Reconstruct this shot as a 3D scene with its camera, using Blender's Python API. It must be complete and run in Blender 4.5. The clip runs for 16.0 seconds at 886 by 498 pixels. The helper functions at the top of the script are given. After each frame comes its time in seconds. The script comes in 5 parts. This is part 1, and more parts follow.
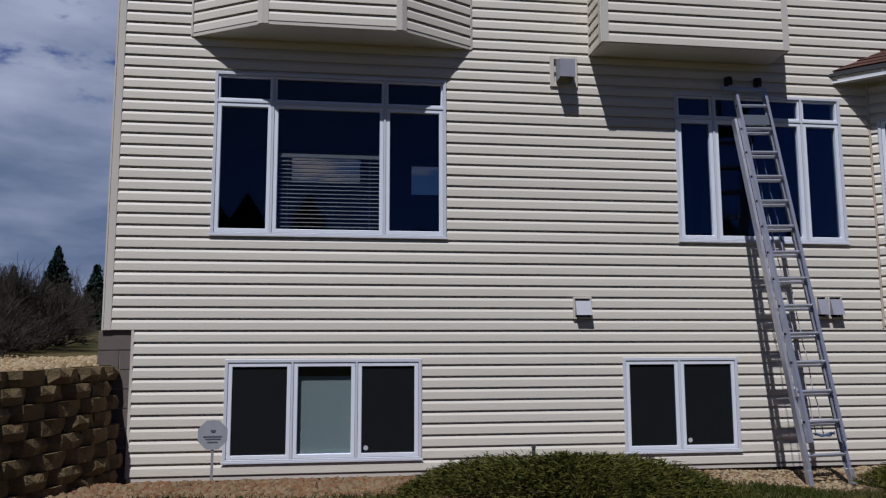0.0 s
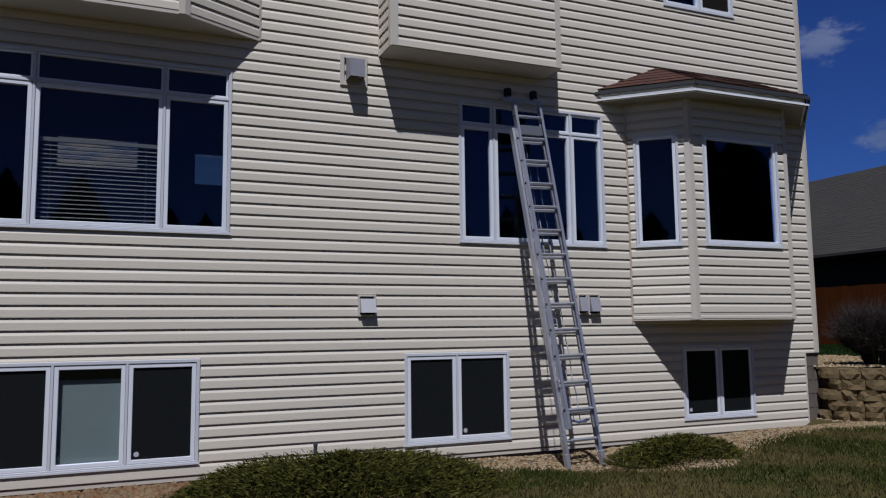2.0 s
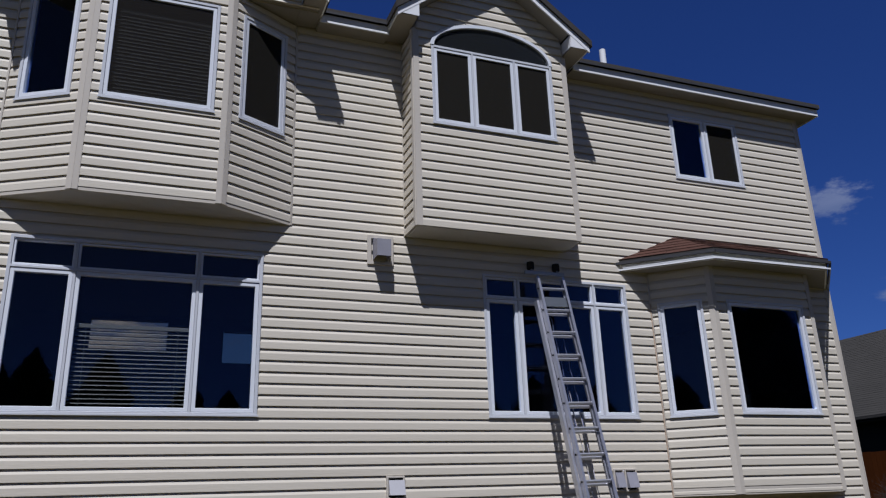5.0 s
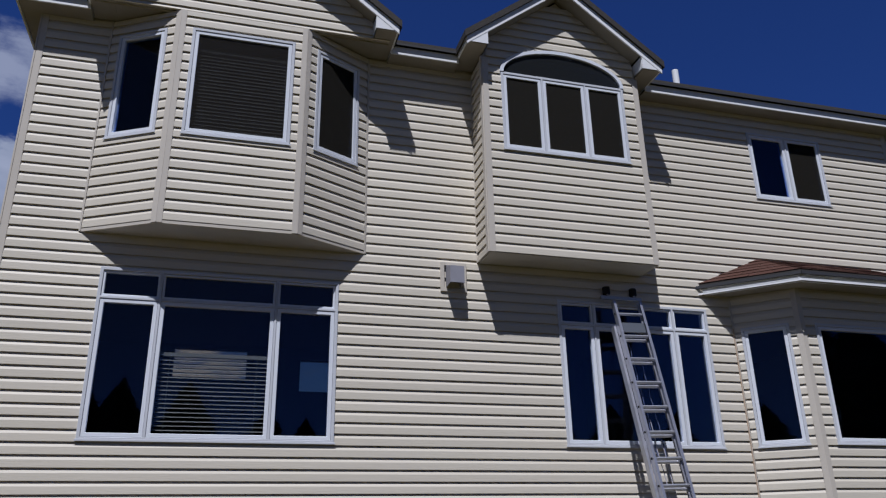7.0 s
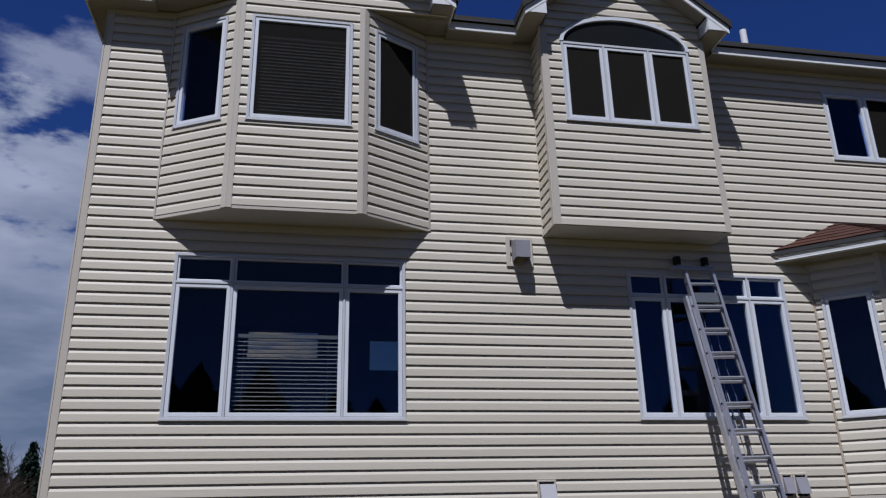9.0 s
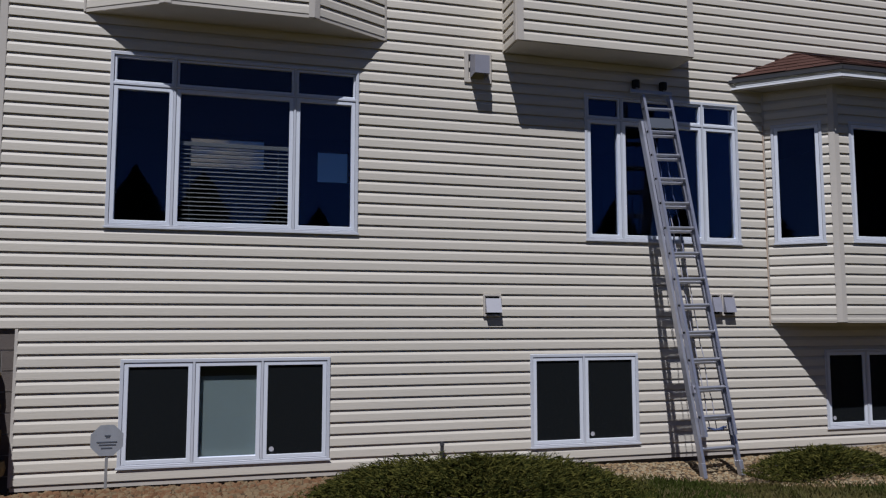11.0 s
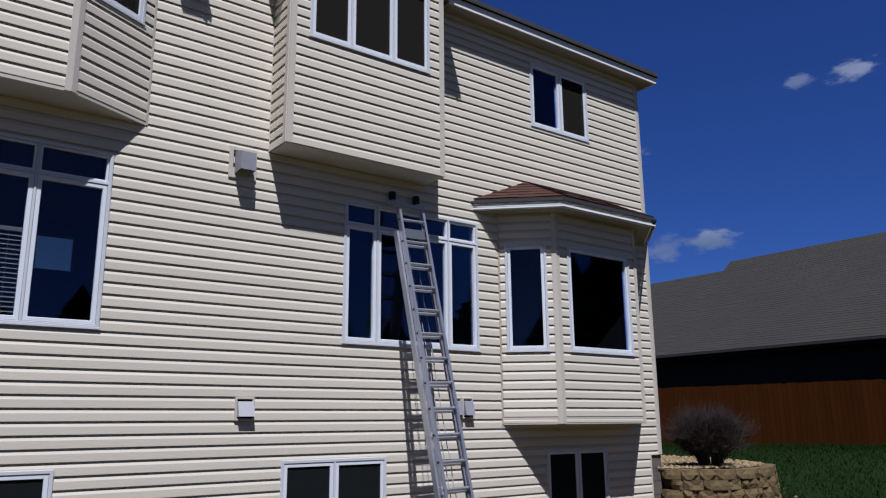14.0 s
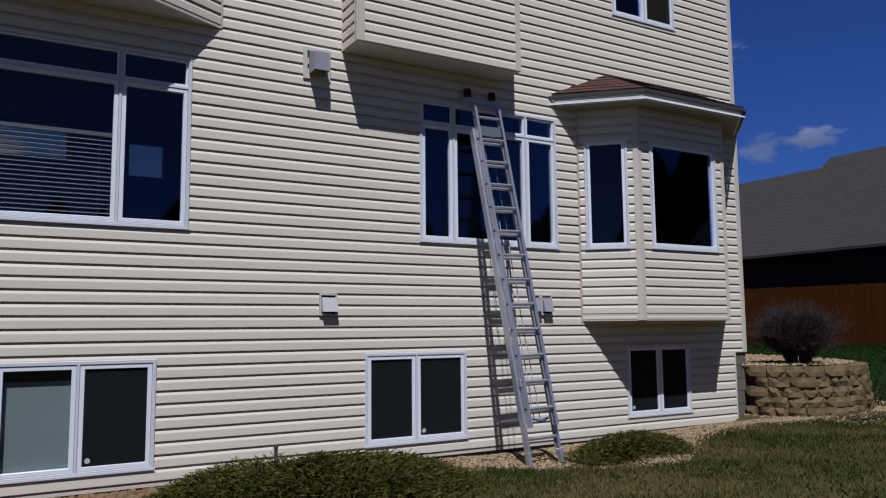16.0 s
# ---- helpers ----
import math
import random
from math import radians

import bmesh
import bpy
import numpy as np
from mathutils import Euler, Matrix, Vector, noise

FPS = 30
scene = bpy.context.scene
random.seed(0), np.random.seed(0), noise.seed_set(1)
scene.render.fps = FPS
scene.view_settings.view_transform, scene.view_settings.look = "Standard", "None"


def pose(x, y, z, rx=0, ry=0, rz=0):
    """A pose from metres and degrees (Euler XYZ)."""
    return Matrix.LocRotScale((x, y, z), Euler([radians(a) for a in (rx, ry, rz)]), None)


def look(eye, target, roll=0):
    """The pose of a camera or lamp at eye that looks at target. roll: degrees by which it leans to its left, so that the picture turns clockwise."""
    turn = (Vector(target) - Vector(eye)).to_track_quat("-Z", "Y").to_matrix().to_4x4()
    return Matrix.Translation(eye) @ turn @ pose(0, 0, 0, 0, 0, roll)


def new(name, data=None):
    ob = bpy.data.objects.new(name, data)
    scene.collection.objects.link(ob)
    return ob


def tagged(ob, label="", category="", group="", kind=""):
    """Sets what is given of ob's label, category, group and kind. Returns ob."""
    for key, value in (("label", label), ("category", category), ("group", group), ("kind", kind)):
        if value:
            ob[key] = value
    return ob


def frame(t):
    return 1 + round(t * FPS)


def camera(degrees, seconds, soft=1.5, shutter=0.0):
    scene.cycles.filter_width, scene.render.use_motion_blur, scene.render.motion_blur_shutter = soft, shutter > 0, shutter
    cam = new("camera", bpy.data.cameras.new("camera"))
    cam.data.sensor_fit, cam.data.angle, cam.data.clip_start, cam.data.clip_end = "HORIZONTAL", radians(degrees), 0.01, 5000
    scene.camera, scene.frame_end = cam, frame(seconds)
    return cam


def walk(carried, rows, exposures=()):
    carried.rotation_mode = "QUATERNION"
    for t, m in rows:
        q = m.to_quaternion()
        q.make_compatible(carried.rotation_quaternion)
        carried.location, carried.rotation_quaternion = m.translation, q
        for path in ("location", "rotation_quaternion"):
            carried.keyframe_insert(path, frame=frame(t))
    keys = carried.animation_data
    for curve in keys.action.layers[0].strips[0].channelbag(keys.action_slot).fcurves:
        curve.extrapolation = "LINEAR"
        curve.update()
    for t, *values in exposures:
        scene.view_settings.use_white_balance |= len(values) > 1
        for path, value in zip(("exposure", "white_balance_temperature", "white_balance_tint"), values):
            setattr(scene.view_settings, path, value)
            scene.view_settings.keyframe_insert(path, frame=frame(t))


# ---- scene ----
# ---------------------------------------------------------------- camera, light levels
SUN_STRENGTH, SKY_STRENGTH = 4.8, 0.0425
cam = camera(60.07, 16.0, soft=1.2)
PATH = [
    (0, (-0.005, -0.433, 1.375), (0.255, 1.535, 1.620), -0.13),
    (0.5, (0.017, -0.396, 1.434), (0.259, 1.585, 1.563), 1.94),
    (1, (0.023, -0.420, 1.481), (0.415, 1.537, 1.616), 0.98),
    (1.5, (0.036, -0.465, 1.497), (0.641, 1.434, 1.661), 0.24),
    (2, (0.054, -0.506, 1.483), (0.831, 1.324, 1.693), -0.68),
    (2.5, (0.058, -0.522, 1.448), (0.916, 1.268, 1.689), -0.75),
    (3, (0.041, -0.490, 1.484), (0.890, 1.295, 1.787), -0.05),
    (3.5, (0.017, -0.499, 1.521), (0.830, 1.274, 1.963), -0.91),
    (4, (0.001, -0.510, 1.525), (0.782, 1.250, 2.066), -1.65),
    (4.5, (-0.014, -0.516, 1.530), (0.728, 1.242, 2.129), -1.86),
    (5, (-0.016, -0.537, 1.568), (0.683, 1.226, 2.202), -1.96),
    (5.2, (-0.031, -0.509, 1.557), (0.639, 1.260, 2.204), -1.93),
    (7.3, (-0.010, -0.487, 1.553), (0.453, 1.323, 2.267), -1.06),
    (7.5, (-0.002, -0.476, 1.555), (0.418, 1.345, 2.267), -1.14),
    (8, (-0.005, -0.465, 1.553), (0.362, 1.379, 2.235), -1.44),
    (8.2, (-0.007, -0.462, 1.549), (0.354, 1.383, 2.230), -1.24),
    (10.3, (-0.092, -0.420, 1.512), (0.279, 1.519, 1.831), -1.01),
    (10.5, (-0.099, -0.411, 1.530), (0.303, 1.536, 1.744), -0.43),
    (11, (-0.141, -0.314, 1.603), (0.382, 1.607, 1.788), -0.01),
    (11.5, (-0.252, -0.225, 1.641), (0.542, 1.579, 1.983), 0.18),
    (12, (-0.334, -0.127, 1.689), (0.618, 1.582, 2.104), -1.75),
    (12.5, (-0.464, -0.078, 1.615), (0.669, 1.513, 2.045), -2.99),
    (13, (-0.618, -0.059, 1.565), (0.570, 1.499, 1.966), -4.28),
    (13.5, (-0.630, -0.090, 1.585), (0.498, 1.512, 1.988), -2.37),
    (14, (-0.657, -0.113, 1.597), (0.513, 1.447, 2.041), -0.55),
    (14.5, (-0.653, -0.098, 1.595), (0.505, 1.444, 2.125), -1.48),
    (15, (-0.645, -0.118, 1.587), (0.407, 1.486, 2.151), -1.67),
    (15.5, (-0.607, -0.174, 1.519), (0.440, 1.483, 1.919), -1.26),
    (16, (-0.567, -0.148, 1.488), (0.440, 1.567, 1.695), -0.55),
]
walk(cam, [(t, look(eye, target, roll)) for t, eye, target, roll in PATH], exposures=[(0, -0.22, 5950, 14), (0.5, -0.30, 5950, 14), (1, -0.33, 5950, 14), (1.5, -0.37, 5950, 14), (3, -0.30, 5950, 14), (5, -0.18, 5950, 14), (8, -0.20, 5950, 14), (10.5, -0.30, 5950, 14), (11.5, -0.32, 5950, 14), (12.5, -0.15, 5950, 14), (14.5, 0.05, 5950, 14), (15, 0.05, 5950, 14), (16, -0.12, 5950, 14)])

# ---------------------------------------------------------------- world, sun
SUN_WAY = Vector((0.48, 1.0, -1.98)).normalized()      # the way the sunlight travels
world = bpy.data.worlds.new("sky")
scene.world = world
world.use_nodes = True
wn, wl = world.node_tree.nodes, world.node_tree.links
wn.clear()
sky = wn.new("ShaderNodeTexSky")
sky.sky_type, sky.sun_disc = "NISHITA", False
sky.sun_elevation = math.asin(-SUN_WAY.z)
sky.sun_rotation = math.atan2(-SUN_WAY.x, -SUN_WAY.y)
sky.altitude, sky.air_density, sky.dust_density, sky.ozone_density = 300, 1.0, 0.1, 5.0
tc = wn.new("ShaderNodeTexCoord")
mp = wn.new("ShaderNodeMapping")
mp.inputs["Scale"].default_value = (1.0, 1.0, 2.4)
wl.new(tc.outputs["Generated"], mp.inputs["Vector"])
cl = wn.new("ShaderNodeTexNoise")
cl.inputs["Scale"].default_value, cl.inputs["Detail"].default_value, cl.inputs["Roughness"].default_value = 11.0, 8.0, 0.58
wl.new(mp.outputs["Vector"], cl.inputs["Vector"])
ragged = wn.new("ShaderNodeTexNoise")
ragged.inputs["Scale"].default_value, ragged.inputs["Detail"].default_value, ragged.inputs["Roughness"].default_value = 34.0, 8.0, 0.62
wl.new(mp.outputs["Vector"], ragged.inputs["Vector"])
cover = None
# a cloud bank low in the north-west, a wisp above it, and a few small clouds in the north-east
for centre, flat, reach, most in (((-0.46, 0.86, 0.10), 1.35, 0.50, 1.0), ((-0.27, 0.82, 0.50), 1.7, 0.12, 0.7), ((0.814, 0.538, 0.217), 1.9, 0.042, 0.8), ((0.783, 0.584, 0.212), 1.3, 0.034, 0.55),
                                  ((0.852, 0.358, 0.385), 2.4, 0.038, 0.65), ((0.826, 0.413, 0.383), 1.6, 0.020, 0.4), ((0.728, 0.607, 0.322), 1.6, 0.050, 0.5)):
    off = wn.new("ShaderNodeVectorMath"); off.operation = "SUBTRACT"
    wl.new(tc.outputs["Generated"], off.inputs[0]); off.inputs[1].default_value = centre
    squash = wn.new("ShaderNodeVectorMath"); squash.operation = "MULTIPLY"
    wl.new(off.outputs[0], squash.inputs[0]); squash.inputs[1].default_value = (1, 1, flat)
    far = wn.new("ShaderNodeVectorMath"); far.operation = "LENGTH"
    wl.new(squash.outputs[0], far.inputs[0])
    body = wn.new("ShaderNodeMath"); body.operation = "MULTIPLY_ADD"
    wl.new(far.outputs["Value"], body.inputs[0]); body.inputs[1].default_value = -0.5 / reach
    wl.new((cl if reach > 0.1 else ragged).outputs["Fac"], body.inputs[2])
    edge = wn.new("ShaderNodeMapRange"); edge.interpolation_type = "SMOOTHSTEP"
    edge.inputs["From Min"].default_value, edge.inputs["From Max"].default_value, edge.inputs["To Max"].default_value = (-0.06, 0.12, most) if reach > 0.3 else (0.10, 0.42, most)
    wl.new(body.outputs[0], edge.inputs["Value"])
    if cover is None:
        cover = edge.outputs["Result"]
    else:
        join = wn.new("ShaderNodeMath"); join.operation = "MAXIMUM"
        wl.new(cover, join.inputs[0]); wl.new(edge.outputs["Result"], join.inputs[1])
        cover = join.outputs[0]
mp2 = wn.new("ShaderNodeMapping")
mp2.inputs["Scale"].default_value = (1.0, 1.0, 3.4)
wl.new(tc.outputs["Generated"], mp2.inputs["Vector"])
cl2 = wn.new("ShaderNodeTexNoise")
cl2.inputs["Scale"].default_value, cl2.inputs["Detail"].default_value = 5.0, 5.0
wl.new(mp2.outputs["Vector"], cl2.inputs["Vector"])
sep = wn.new("ShaderNodeSeparateXYZ")
wl.new(tc.outputs["Generated"], sep.inputs["Vector"])
lift = wn.new("ShaderNodeMath"); lift.operation = "MULTIPLY_ADD"
wl.new(sep.outputs["Z"], lift.inputs[0]); lift.inputs[1].default_value = 0.55
wl.new(cl2.outputs["Fac"], lift.inputs[2])
ramp = wn.new("ShaderNodeValToRGB")
ramp.color_ramp.elements[0].position, ramp.color_ramp.elements[0].color = 0.46, (3.2, 4.3, 6.6, 1)
ramp.color_ramp.elements[1].position, ramp.color_ramp.elements[1].color = 0.86, (9.5, 10.4, 13.0, 1)
wl.new(lift.outputs[0], ramp.inputs["Fac"])
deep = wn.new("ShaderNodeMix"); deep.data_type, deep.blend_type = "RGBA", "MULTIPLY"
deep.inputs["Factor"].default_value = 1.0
# added tint by angle to the sun: less blue and dimmer near it, to cut the blue fill on shaded walls; deepest blue away
# from it
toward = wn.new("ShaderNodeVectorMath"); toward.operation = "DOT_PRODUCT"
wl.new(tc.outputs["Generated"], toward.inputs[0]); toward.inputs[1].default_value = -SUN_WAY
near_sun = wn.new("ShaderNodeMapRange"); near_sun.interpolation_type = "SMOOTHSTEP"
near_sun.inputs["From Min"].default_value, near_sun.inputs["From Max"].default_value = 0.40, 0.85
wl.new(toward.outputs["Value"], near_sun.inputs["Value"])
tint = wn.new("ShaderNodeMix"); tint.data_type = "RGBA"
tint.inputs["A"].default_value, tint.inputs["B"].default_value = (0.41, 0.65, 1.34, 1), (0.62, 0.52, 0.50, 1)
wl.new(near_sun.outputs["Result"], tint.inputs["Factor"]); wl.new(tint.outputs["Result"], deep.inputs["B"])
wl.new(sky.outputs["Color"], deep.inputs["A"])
mixc = wn.new("ShaderNodeMix"); mixc.data_type = "RGBA"
wl.new(cover, mixc.inputs["Factor"])
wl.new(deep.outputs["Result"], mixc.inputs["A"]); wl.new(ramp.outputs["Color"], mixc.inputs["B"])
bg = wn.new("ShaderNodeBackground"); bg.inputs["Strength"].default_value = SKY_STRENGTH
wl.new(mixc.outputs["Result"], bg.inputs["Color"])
wo = wn.new("ShaderNodeOutputWorld"); wl.new(bg.outputs["Background"], wo.inputs["Surface"])

sun_data = bpy.data.lights.new("sun", "SUN")
sun_data.energy, sun_data.angle, sun_data.color = SUN_STRENGTH, radians(0.53), (1.0, 1.0, 1.0)
sun = new("sun", sun_data)
sun.matrix_world = look((0, 0, 30), Vector((0, 0, 30)) + SUN_WAY)


# ---------------------------------------------------------------- materials
def material(name, colour, rough=0.6, metal=0.0, grain=(40.0, 0.08), stain=(1.3, 0.10), bump=0.0, bump_scale=60.0, spread=0.0, stretch=(1, 1, 1), second=None, patch=False, shine=0.2):
    """A surface with fine grain and larger stains on its base colour, both at real size."""
    m = bpy.data.materials.new(name)
    m.use_nodes = True
    n, l = m.node_tree.nodes, m.node_tree.links
    p = n["Principled BSDF"]
    p.inputs["Roughness"].default_value, p.inputs["Metallic"].default_value = rough, metal
    p.inputs["Specular IOR Level"].default_value = 0.5 if metal else shine
    geo = n.new("ShaderNodeNewGeometry")
    mapn = n.new("ShaderNodeMapping"); mapn.inputs["Scale"].default_value = stretch
    l.new(geo.outputs["Position"], mapn.inputs["Vector"])
    fine = n.new("ShaderNodeTexNoise"); fine.inputs["Scale"].default_value, fine.inputs["Detail"].default_value = grain[0], 4
    wide = n.new("ShaderNodeTexNoise"); wide.inputs["Scale"].default_value, wide.inputs["Detail"].default_value = stain[0], 5
    l.new(mapn.outputs["Vector"], fine.inputs["Vector"]); l.new(mapn.outputs["Vector"], wide.inputs["Vector"])
    val = n.new("ShaderNodeMath"); val.operation = "MULTIPLY_ADD"
    l.new(fine.outputs["Fac"], val.inputs[0]); val.inputs[1].default_value = 2 * grain[1]; val.inputs[2].default_value = 1 - grain[1]
    val2 = n.new("ShaderNodeMath"); val2.operation = "MULTIPLY_ADD"
    l.new(wide.outputs["Fac"], val2.inputs[0]); val2.inputs[1].default_value = 2 * stain[1]; val2.inputs[2].default_value = -stain[1]
    tot = n.new("ShaderNodeMath"); tot.operation = "ADD"
    l.new(val.outputs[0], tot.inputs[0]); l.new(val2.outputs[0], tot.inputs[1])
    last = tot
    if spread:
        inf = n.new("ShaderNodeObjectInfo")
        isl = n.new("ShaderNodeMath"); isl.operation = "ADD"
        l.new(inf.outputs["Random"], isl.inputs[0]); l.new(geo.outputs["Random Per Island"], isl.inputs[1])
        rnd = n.new("ShaderNodeMath"); rnd.operation = "MULTIPLY_ADD"
        l.new(isl.outputs[0], rnd.inputs[0]); rnd.inputs[1].default_value = spread; rnd.inputs[2].default_value = -spread
        add = n.new("ShaderNodeMath"); add.operation = "ADD"
        l.new(tot.outputs[0], add.inputs[0]); l.new(rnd.outputs[0], add.inputs[1])
        last = add
    hsv = n.new("ShaderNodeHueSaturation")
    hsv.inputs["Color"].default_value = (*colour, 1)
    if second:
        mx = n.new("ShaderNodeMix"); mx.data_type = "RGBA"
        mx.inputs["A"].default_value, mx.inputs["B"].default_value = (*colour, 1), (*second, 1)
        src = wide.outputs["Fac"]
        if spread and not patch:
            src = geo.outputs["Random Per Island"]
        mr = n.new("ShaderNodeMapRange"); mr.inputs["From Min"].default_value, mr.inputs["From Max"].default_value = (0.42, 0.58) if patch else (0.35, 0.65)
        l.new(src, mr.inputs["Value"]); l.new(mr.outputs["Result"], mx.inputs["Factor"]); l.new(mx.outputs["Result"], hsv.inputs["Color"])
    l.new(last.outputs[0], hsv.inputs["Value"])
    l.new(hsv.outputs["Color"], p.inputs["Base Color"])
    if bump:
        bn = n.new("ShaderNodeTexNoise"); bn.inputs["Scale"].default_value, bn.inputs["Detail"].default_value = bump_scale, 5
        l.new(mapn.outputs["Vector"], bn.inputs["Vector"])
        b = n.new("ShaderNodeBump"); b.inputs["Strength"].default_value, b.inputs["Distance"].default_value = bump, 0.01
        l.new(bn.outputs["Fac"], b.inputs["Height"]); l.new(b.outputs["Normal"], p.inputs["Normal"])
    return m


def glass_material(name, tint, ior=1.5):
    m = bpy.data.materials.new(name)
    m.use_nodes = True
    n, l = m.node_tree.nodes, m.node_tree.links
    n.clear()
    out, mix = n.new("ShaderNodeOutputMaterial"), n.new("ShaderNodeMixShader")
    tr, gl, fr = n.new("ShaderNodeBsdfTransparent"), n.new("ShaderNodeBsdfGlossy"), n.new("ShaderNodeFresnel")
    tr.inputs["Color"].default_value = (*tint, 1)
    gl.inputs["Roughness"].default_value = 0.015
    gl.inputs["Color"].default_value = (0.66, 0.76, 1.0, 1)
    fr.inputs["IOR"].default_value = ior
    geo, wav, b = n.new("ShaderNodeNewGeometry"), n.new("ShaderNodeTexNoise"), n.new("ShaderNodeBump")
    wav.inputs["Scale"].default_value = 1.6
    b.inputs["Strength"].default_value, b.inputs["Distance"].default_value = 0.05, 0.02
    l.new(geo.outputs["Position"], wav.inputs["Vector"]); l.new(wav.outputs["Fac"], b.inputs["Height"])
    l.new(b.outputs["Normal"], gl.inputs["Normal"])
    l.new(fr.outputs["Fac"], mix.inputs["Fac"]); l.new(tr.outputs[0], mix.inputs[1]); l.new(gl.outputs[0], mix.inputs[2])
    l.new(mix.outputs[0], out.inputs["Surface"])
    return m


def screen_material(name, colour, see):
    m = bpy.data.materials.new(name)
    m.use_nodes = True
    n, l = m.node_tree.nodes, m.node_tree.links
    p, out = n["Principled BSDF"], n["Material Output"]
    p.inputs["Base Color"].default_value, p.inputs["Roughness"].default_value = (*colour, 1), 0.8
    p.inputs["Specular IOR Level"].default_value = 0.08
    mix, tr = n.new("ShaderNodeMixShader"), n.new("ShaderNodeBsdfTransparent")
    mix.inputs["Fac"].default_value = see
    l.new(p.outputs[0], mix.inputs[1]); l.new(tr.outputs[0], mix.inputs[2]); l.new(mix.outputs[0], out.inputs["Surface"])
    return m


SIDING = material("vinyl_siding", (0.612, 0.557, 0.462), 0.5, grain=(30, 0.06), stain=(0.9, 0.10), bump=0.16, bump_scale=60, spread=0.045, stretch=(0.12, 0.12, 3))
TRIM = material("cream_trim", (0.54, 0.49, 0.42), 0.5, grain=(25, 0.04), stain=(1.5, 0.06))
# eave soffits: cream vinyl with the shade under the eaves darkened into its colour
SHADED_SOFFIT = material("shaded_soffit_vinyl", (0.31, 0.28, 0.235), 0.55, grain=(20, 0.04), stain=(1.2, 0.07))
WHITE = material("white_aluminium", (0.80, 0.80, 0.80), 0.4, grain=(30, 0.03), stain=(2.0, 0.05))
SASH = material("white_window_vinyl", (0.70, 0.72, 0.76), 0.38, grain=(30, 0.03), stain=(2.5, 0.06))
CASING = material("grey_window_casing", (0.56, 0.57, 0.60), 0.5, grain=(30, 0.04), stain=(2.5, 0.06))
GLASS = glass_material("window_glass", (0.60, 0.62, 0.63), 1.46)
WARMING_GLASS = glass_material("sky_warming_glass", (1.0, 0.88, 0.72), 1.2)
SCREEN = screen_material("charcoal_screen", (0.012, 0.014, 0.015), 0.22)
SCREEN_C = screen_material("fine_bronze_screen", (0.022, 0.019, 0.016), 0.62)
SCREEN_B = screen_material("bronze_screen", (0.020, 0.018, 0.014), 0.35)
# white slats, dimmed in colour for the light the panes would hold back
DIM_BLIND = material("dimmed_white_blind", (0.27, 0.27, 0.255), 0.6, grain=(20, 0.04), stain=(3, 0.05))
SHADE = material("grey_fabric_shade", (0.42, 0.49, 0.455), 0.8, grain=(200, 0.06), stain=(2, 0.06))
# room surfaces, their gloom indoors put into the colour so that panes read dark
ROOM_DARK = material("darkened_room_plaster", (0.08, 0.075, 0.07), 0.8)
SHINGLE = material("brown_shingle", (0.070, 0.032, 0.023), 0.9, grain=(120, 0.30), stain=(5, 0.15), bump=0.6, bump_scale=160, spread=0.22)
SHINGLE_DARK = material("dark_shingle", (0.055, 0.050, 0.046), 0.9, grain=(120, 0.25), stain=(3, 0.15), bump=0.5, bump_scale=160, spread=0.15)
SHINGLE_GREY = material("grey_shingle", (0.043, 0.040, 0.036), 0.95, grain=(22, 0.34), stain=(0.6, 0.12), bump=0.3, bump_scale=20, spread=0.07)
METAL_DARK = material("dark_drip_edge", (0.05, 0.05, 0.055), 0.5)
BAY_SOFFIT = material("bay_soffit_board", (0.47, 0.45, 0.42), 0.55, grain=(20, 0.04), stain=(1.2, 0.07))
BLOCK = material("concrete_block", (0.135, 0.112, 0.095), 0.9, grain=(90, 0.15), stain=(4, 0.15), bump=0.5, bump_scale=140, spread=0.08)
MORTAR = material("mortar", (0.33, 0.315, 0.29), 0.95, grain=(100, 0.12), bump=0.4)
STONE = material("split_face_stone", (0.150, 0.108, 0.056), 0.95, grain=(45, 0.28), stain=(6, 0.24), bump=1.0, bump_scale=45, spread=0.22, shine=0.05)
ALU = material("ladder_aluminium", (0.50, 0.50, 0.54), 0.40, 0.75, grain=(60, 0.08), stain=(6, 0.12), bump=0.08)
RUBBER = material("black_rubber", (0.018, 0.018, 0.018), 0.75)
ROPE = material("white_rope", (0.36, 0.35, 0.39), 0.9)
BLUE = material("blue_rope", (0.07, 0.09, 0.17), 0.8)
GREY_PLASTIC = material("grey_plastic", (0.27, 0.265, 0.30), 0.5, grain=(60, 0.06), stain=(8, 0.1))
VENT_WHITE = material("vent_plastic", (0.46, 0.45, 0.47), 0.5, grain=(60, 0.05), stain=(8, 0.08))
SIGN = material("sign_enamel", (0.40, 0.41, 0.43), 0.35, 0.3, grain=(90, 0.10), stain=(12, 0.15))
SIGN_DARK = material("sign_print", (0.10, 0.11, 0.13), 0.5)
STEEL = material("galvanised_steel", (0.42, 0.42, 0.41), 0.5, 0.6)
FENCE = material("stained_cedar", (0.052, 0.0145, 0.003), 0.8, grain=(14, 0.25), stain=(1.0, 0.15), spread=0.16, stretch=(1, 1, 0.12), bump=0.3, shine=0.05)
# near-black because the shade under the neighbour's eave is put into this colour
SHADED_STUCCO = material("shaded_neighbour_wall", (0.014, 0.013, 0.012), 0.9)
GRAVEL = material("river_rock", (0.225, 0.158, 0.088), 0.85, grain=(70, 0.18), stain=(2, 0.2), spread=0.50, second=(0.145, 0.078, 0.040), shine=0.05)
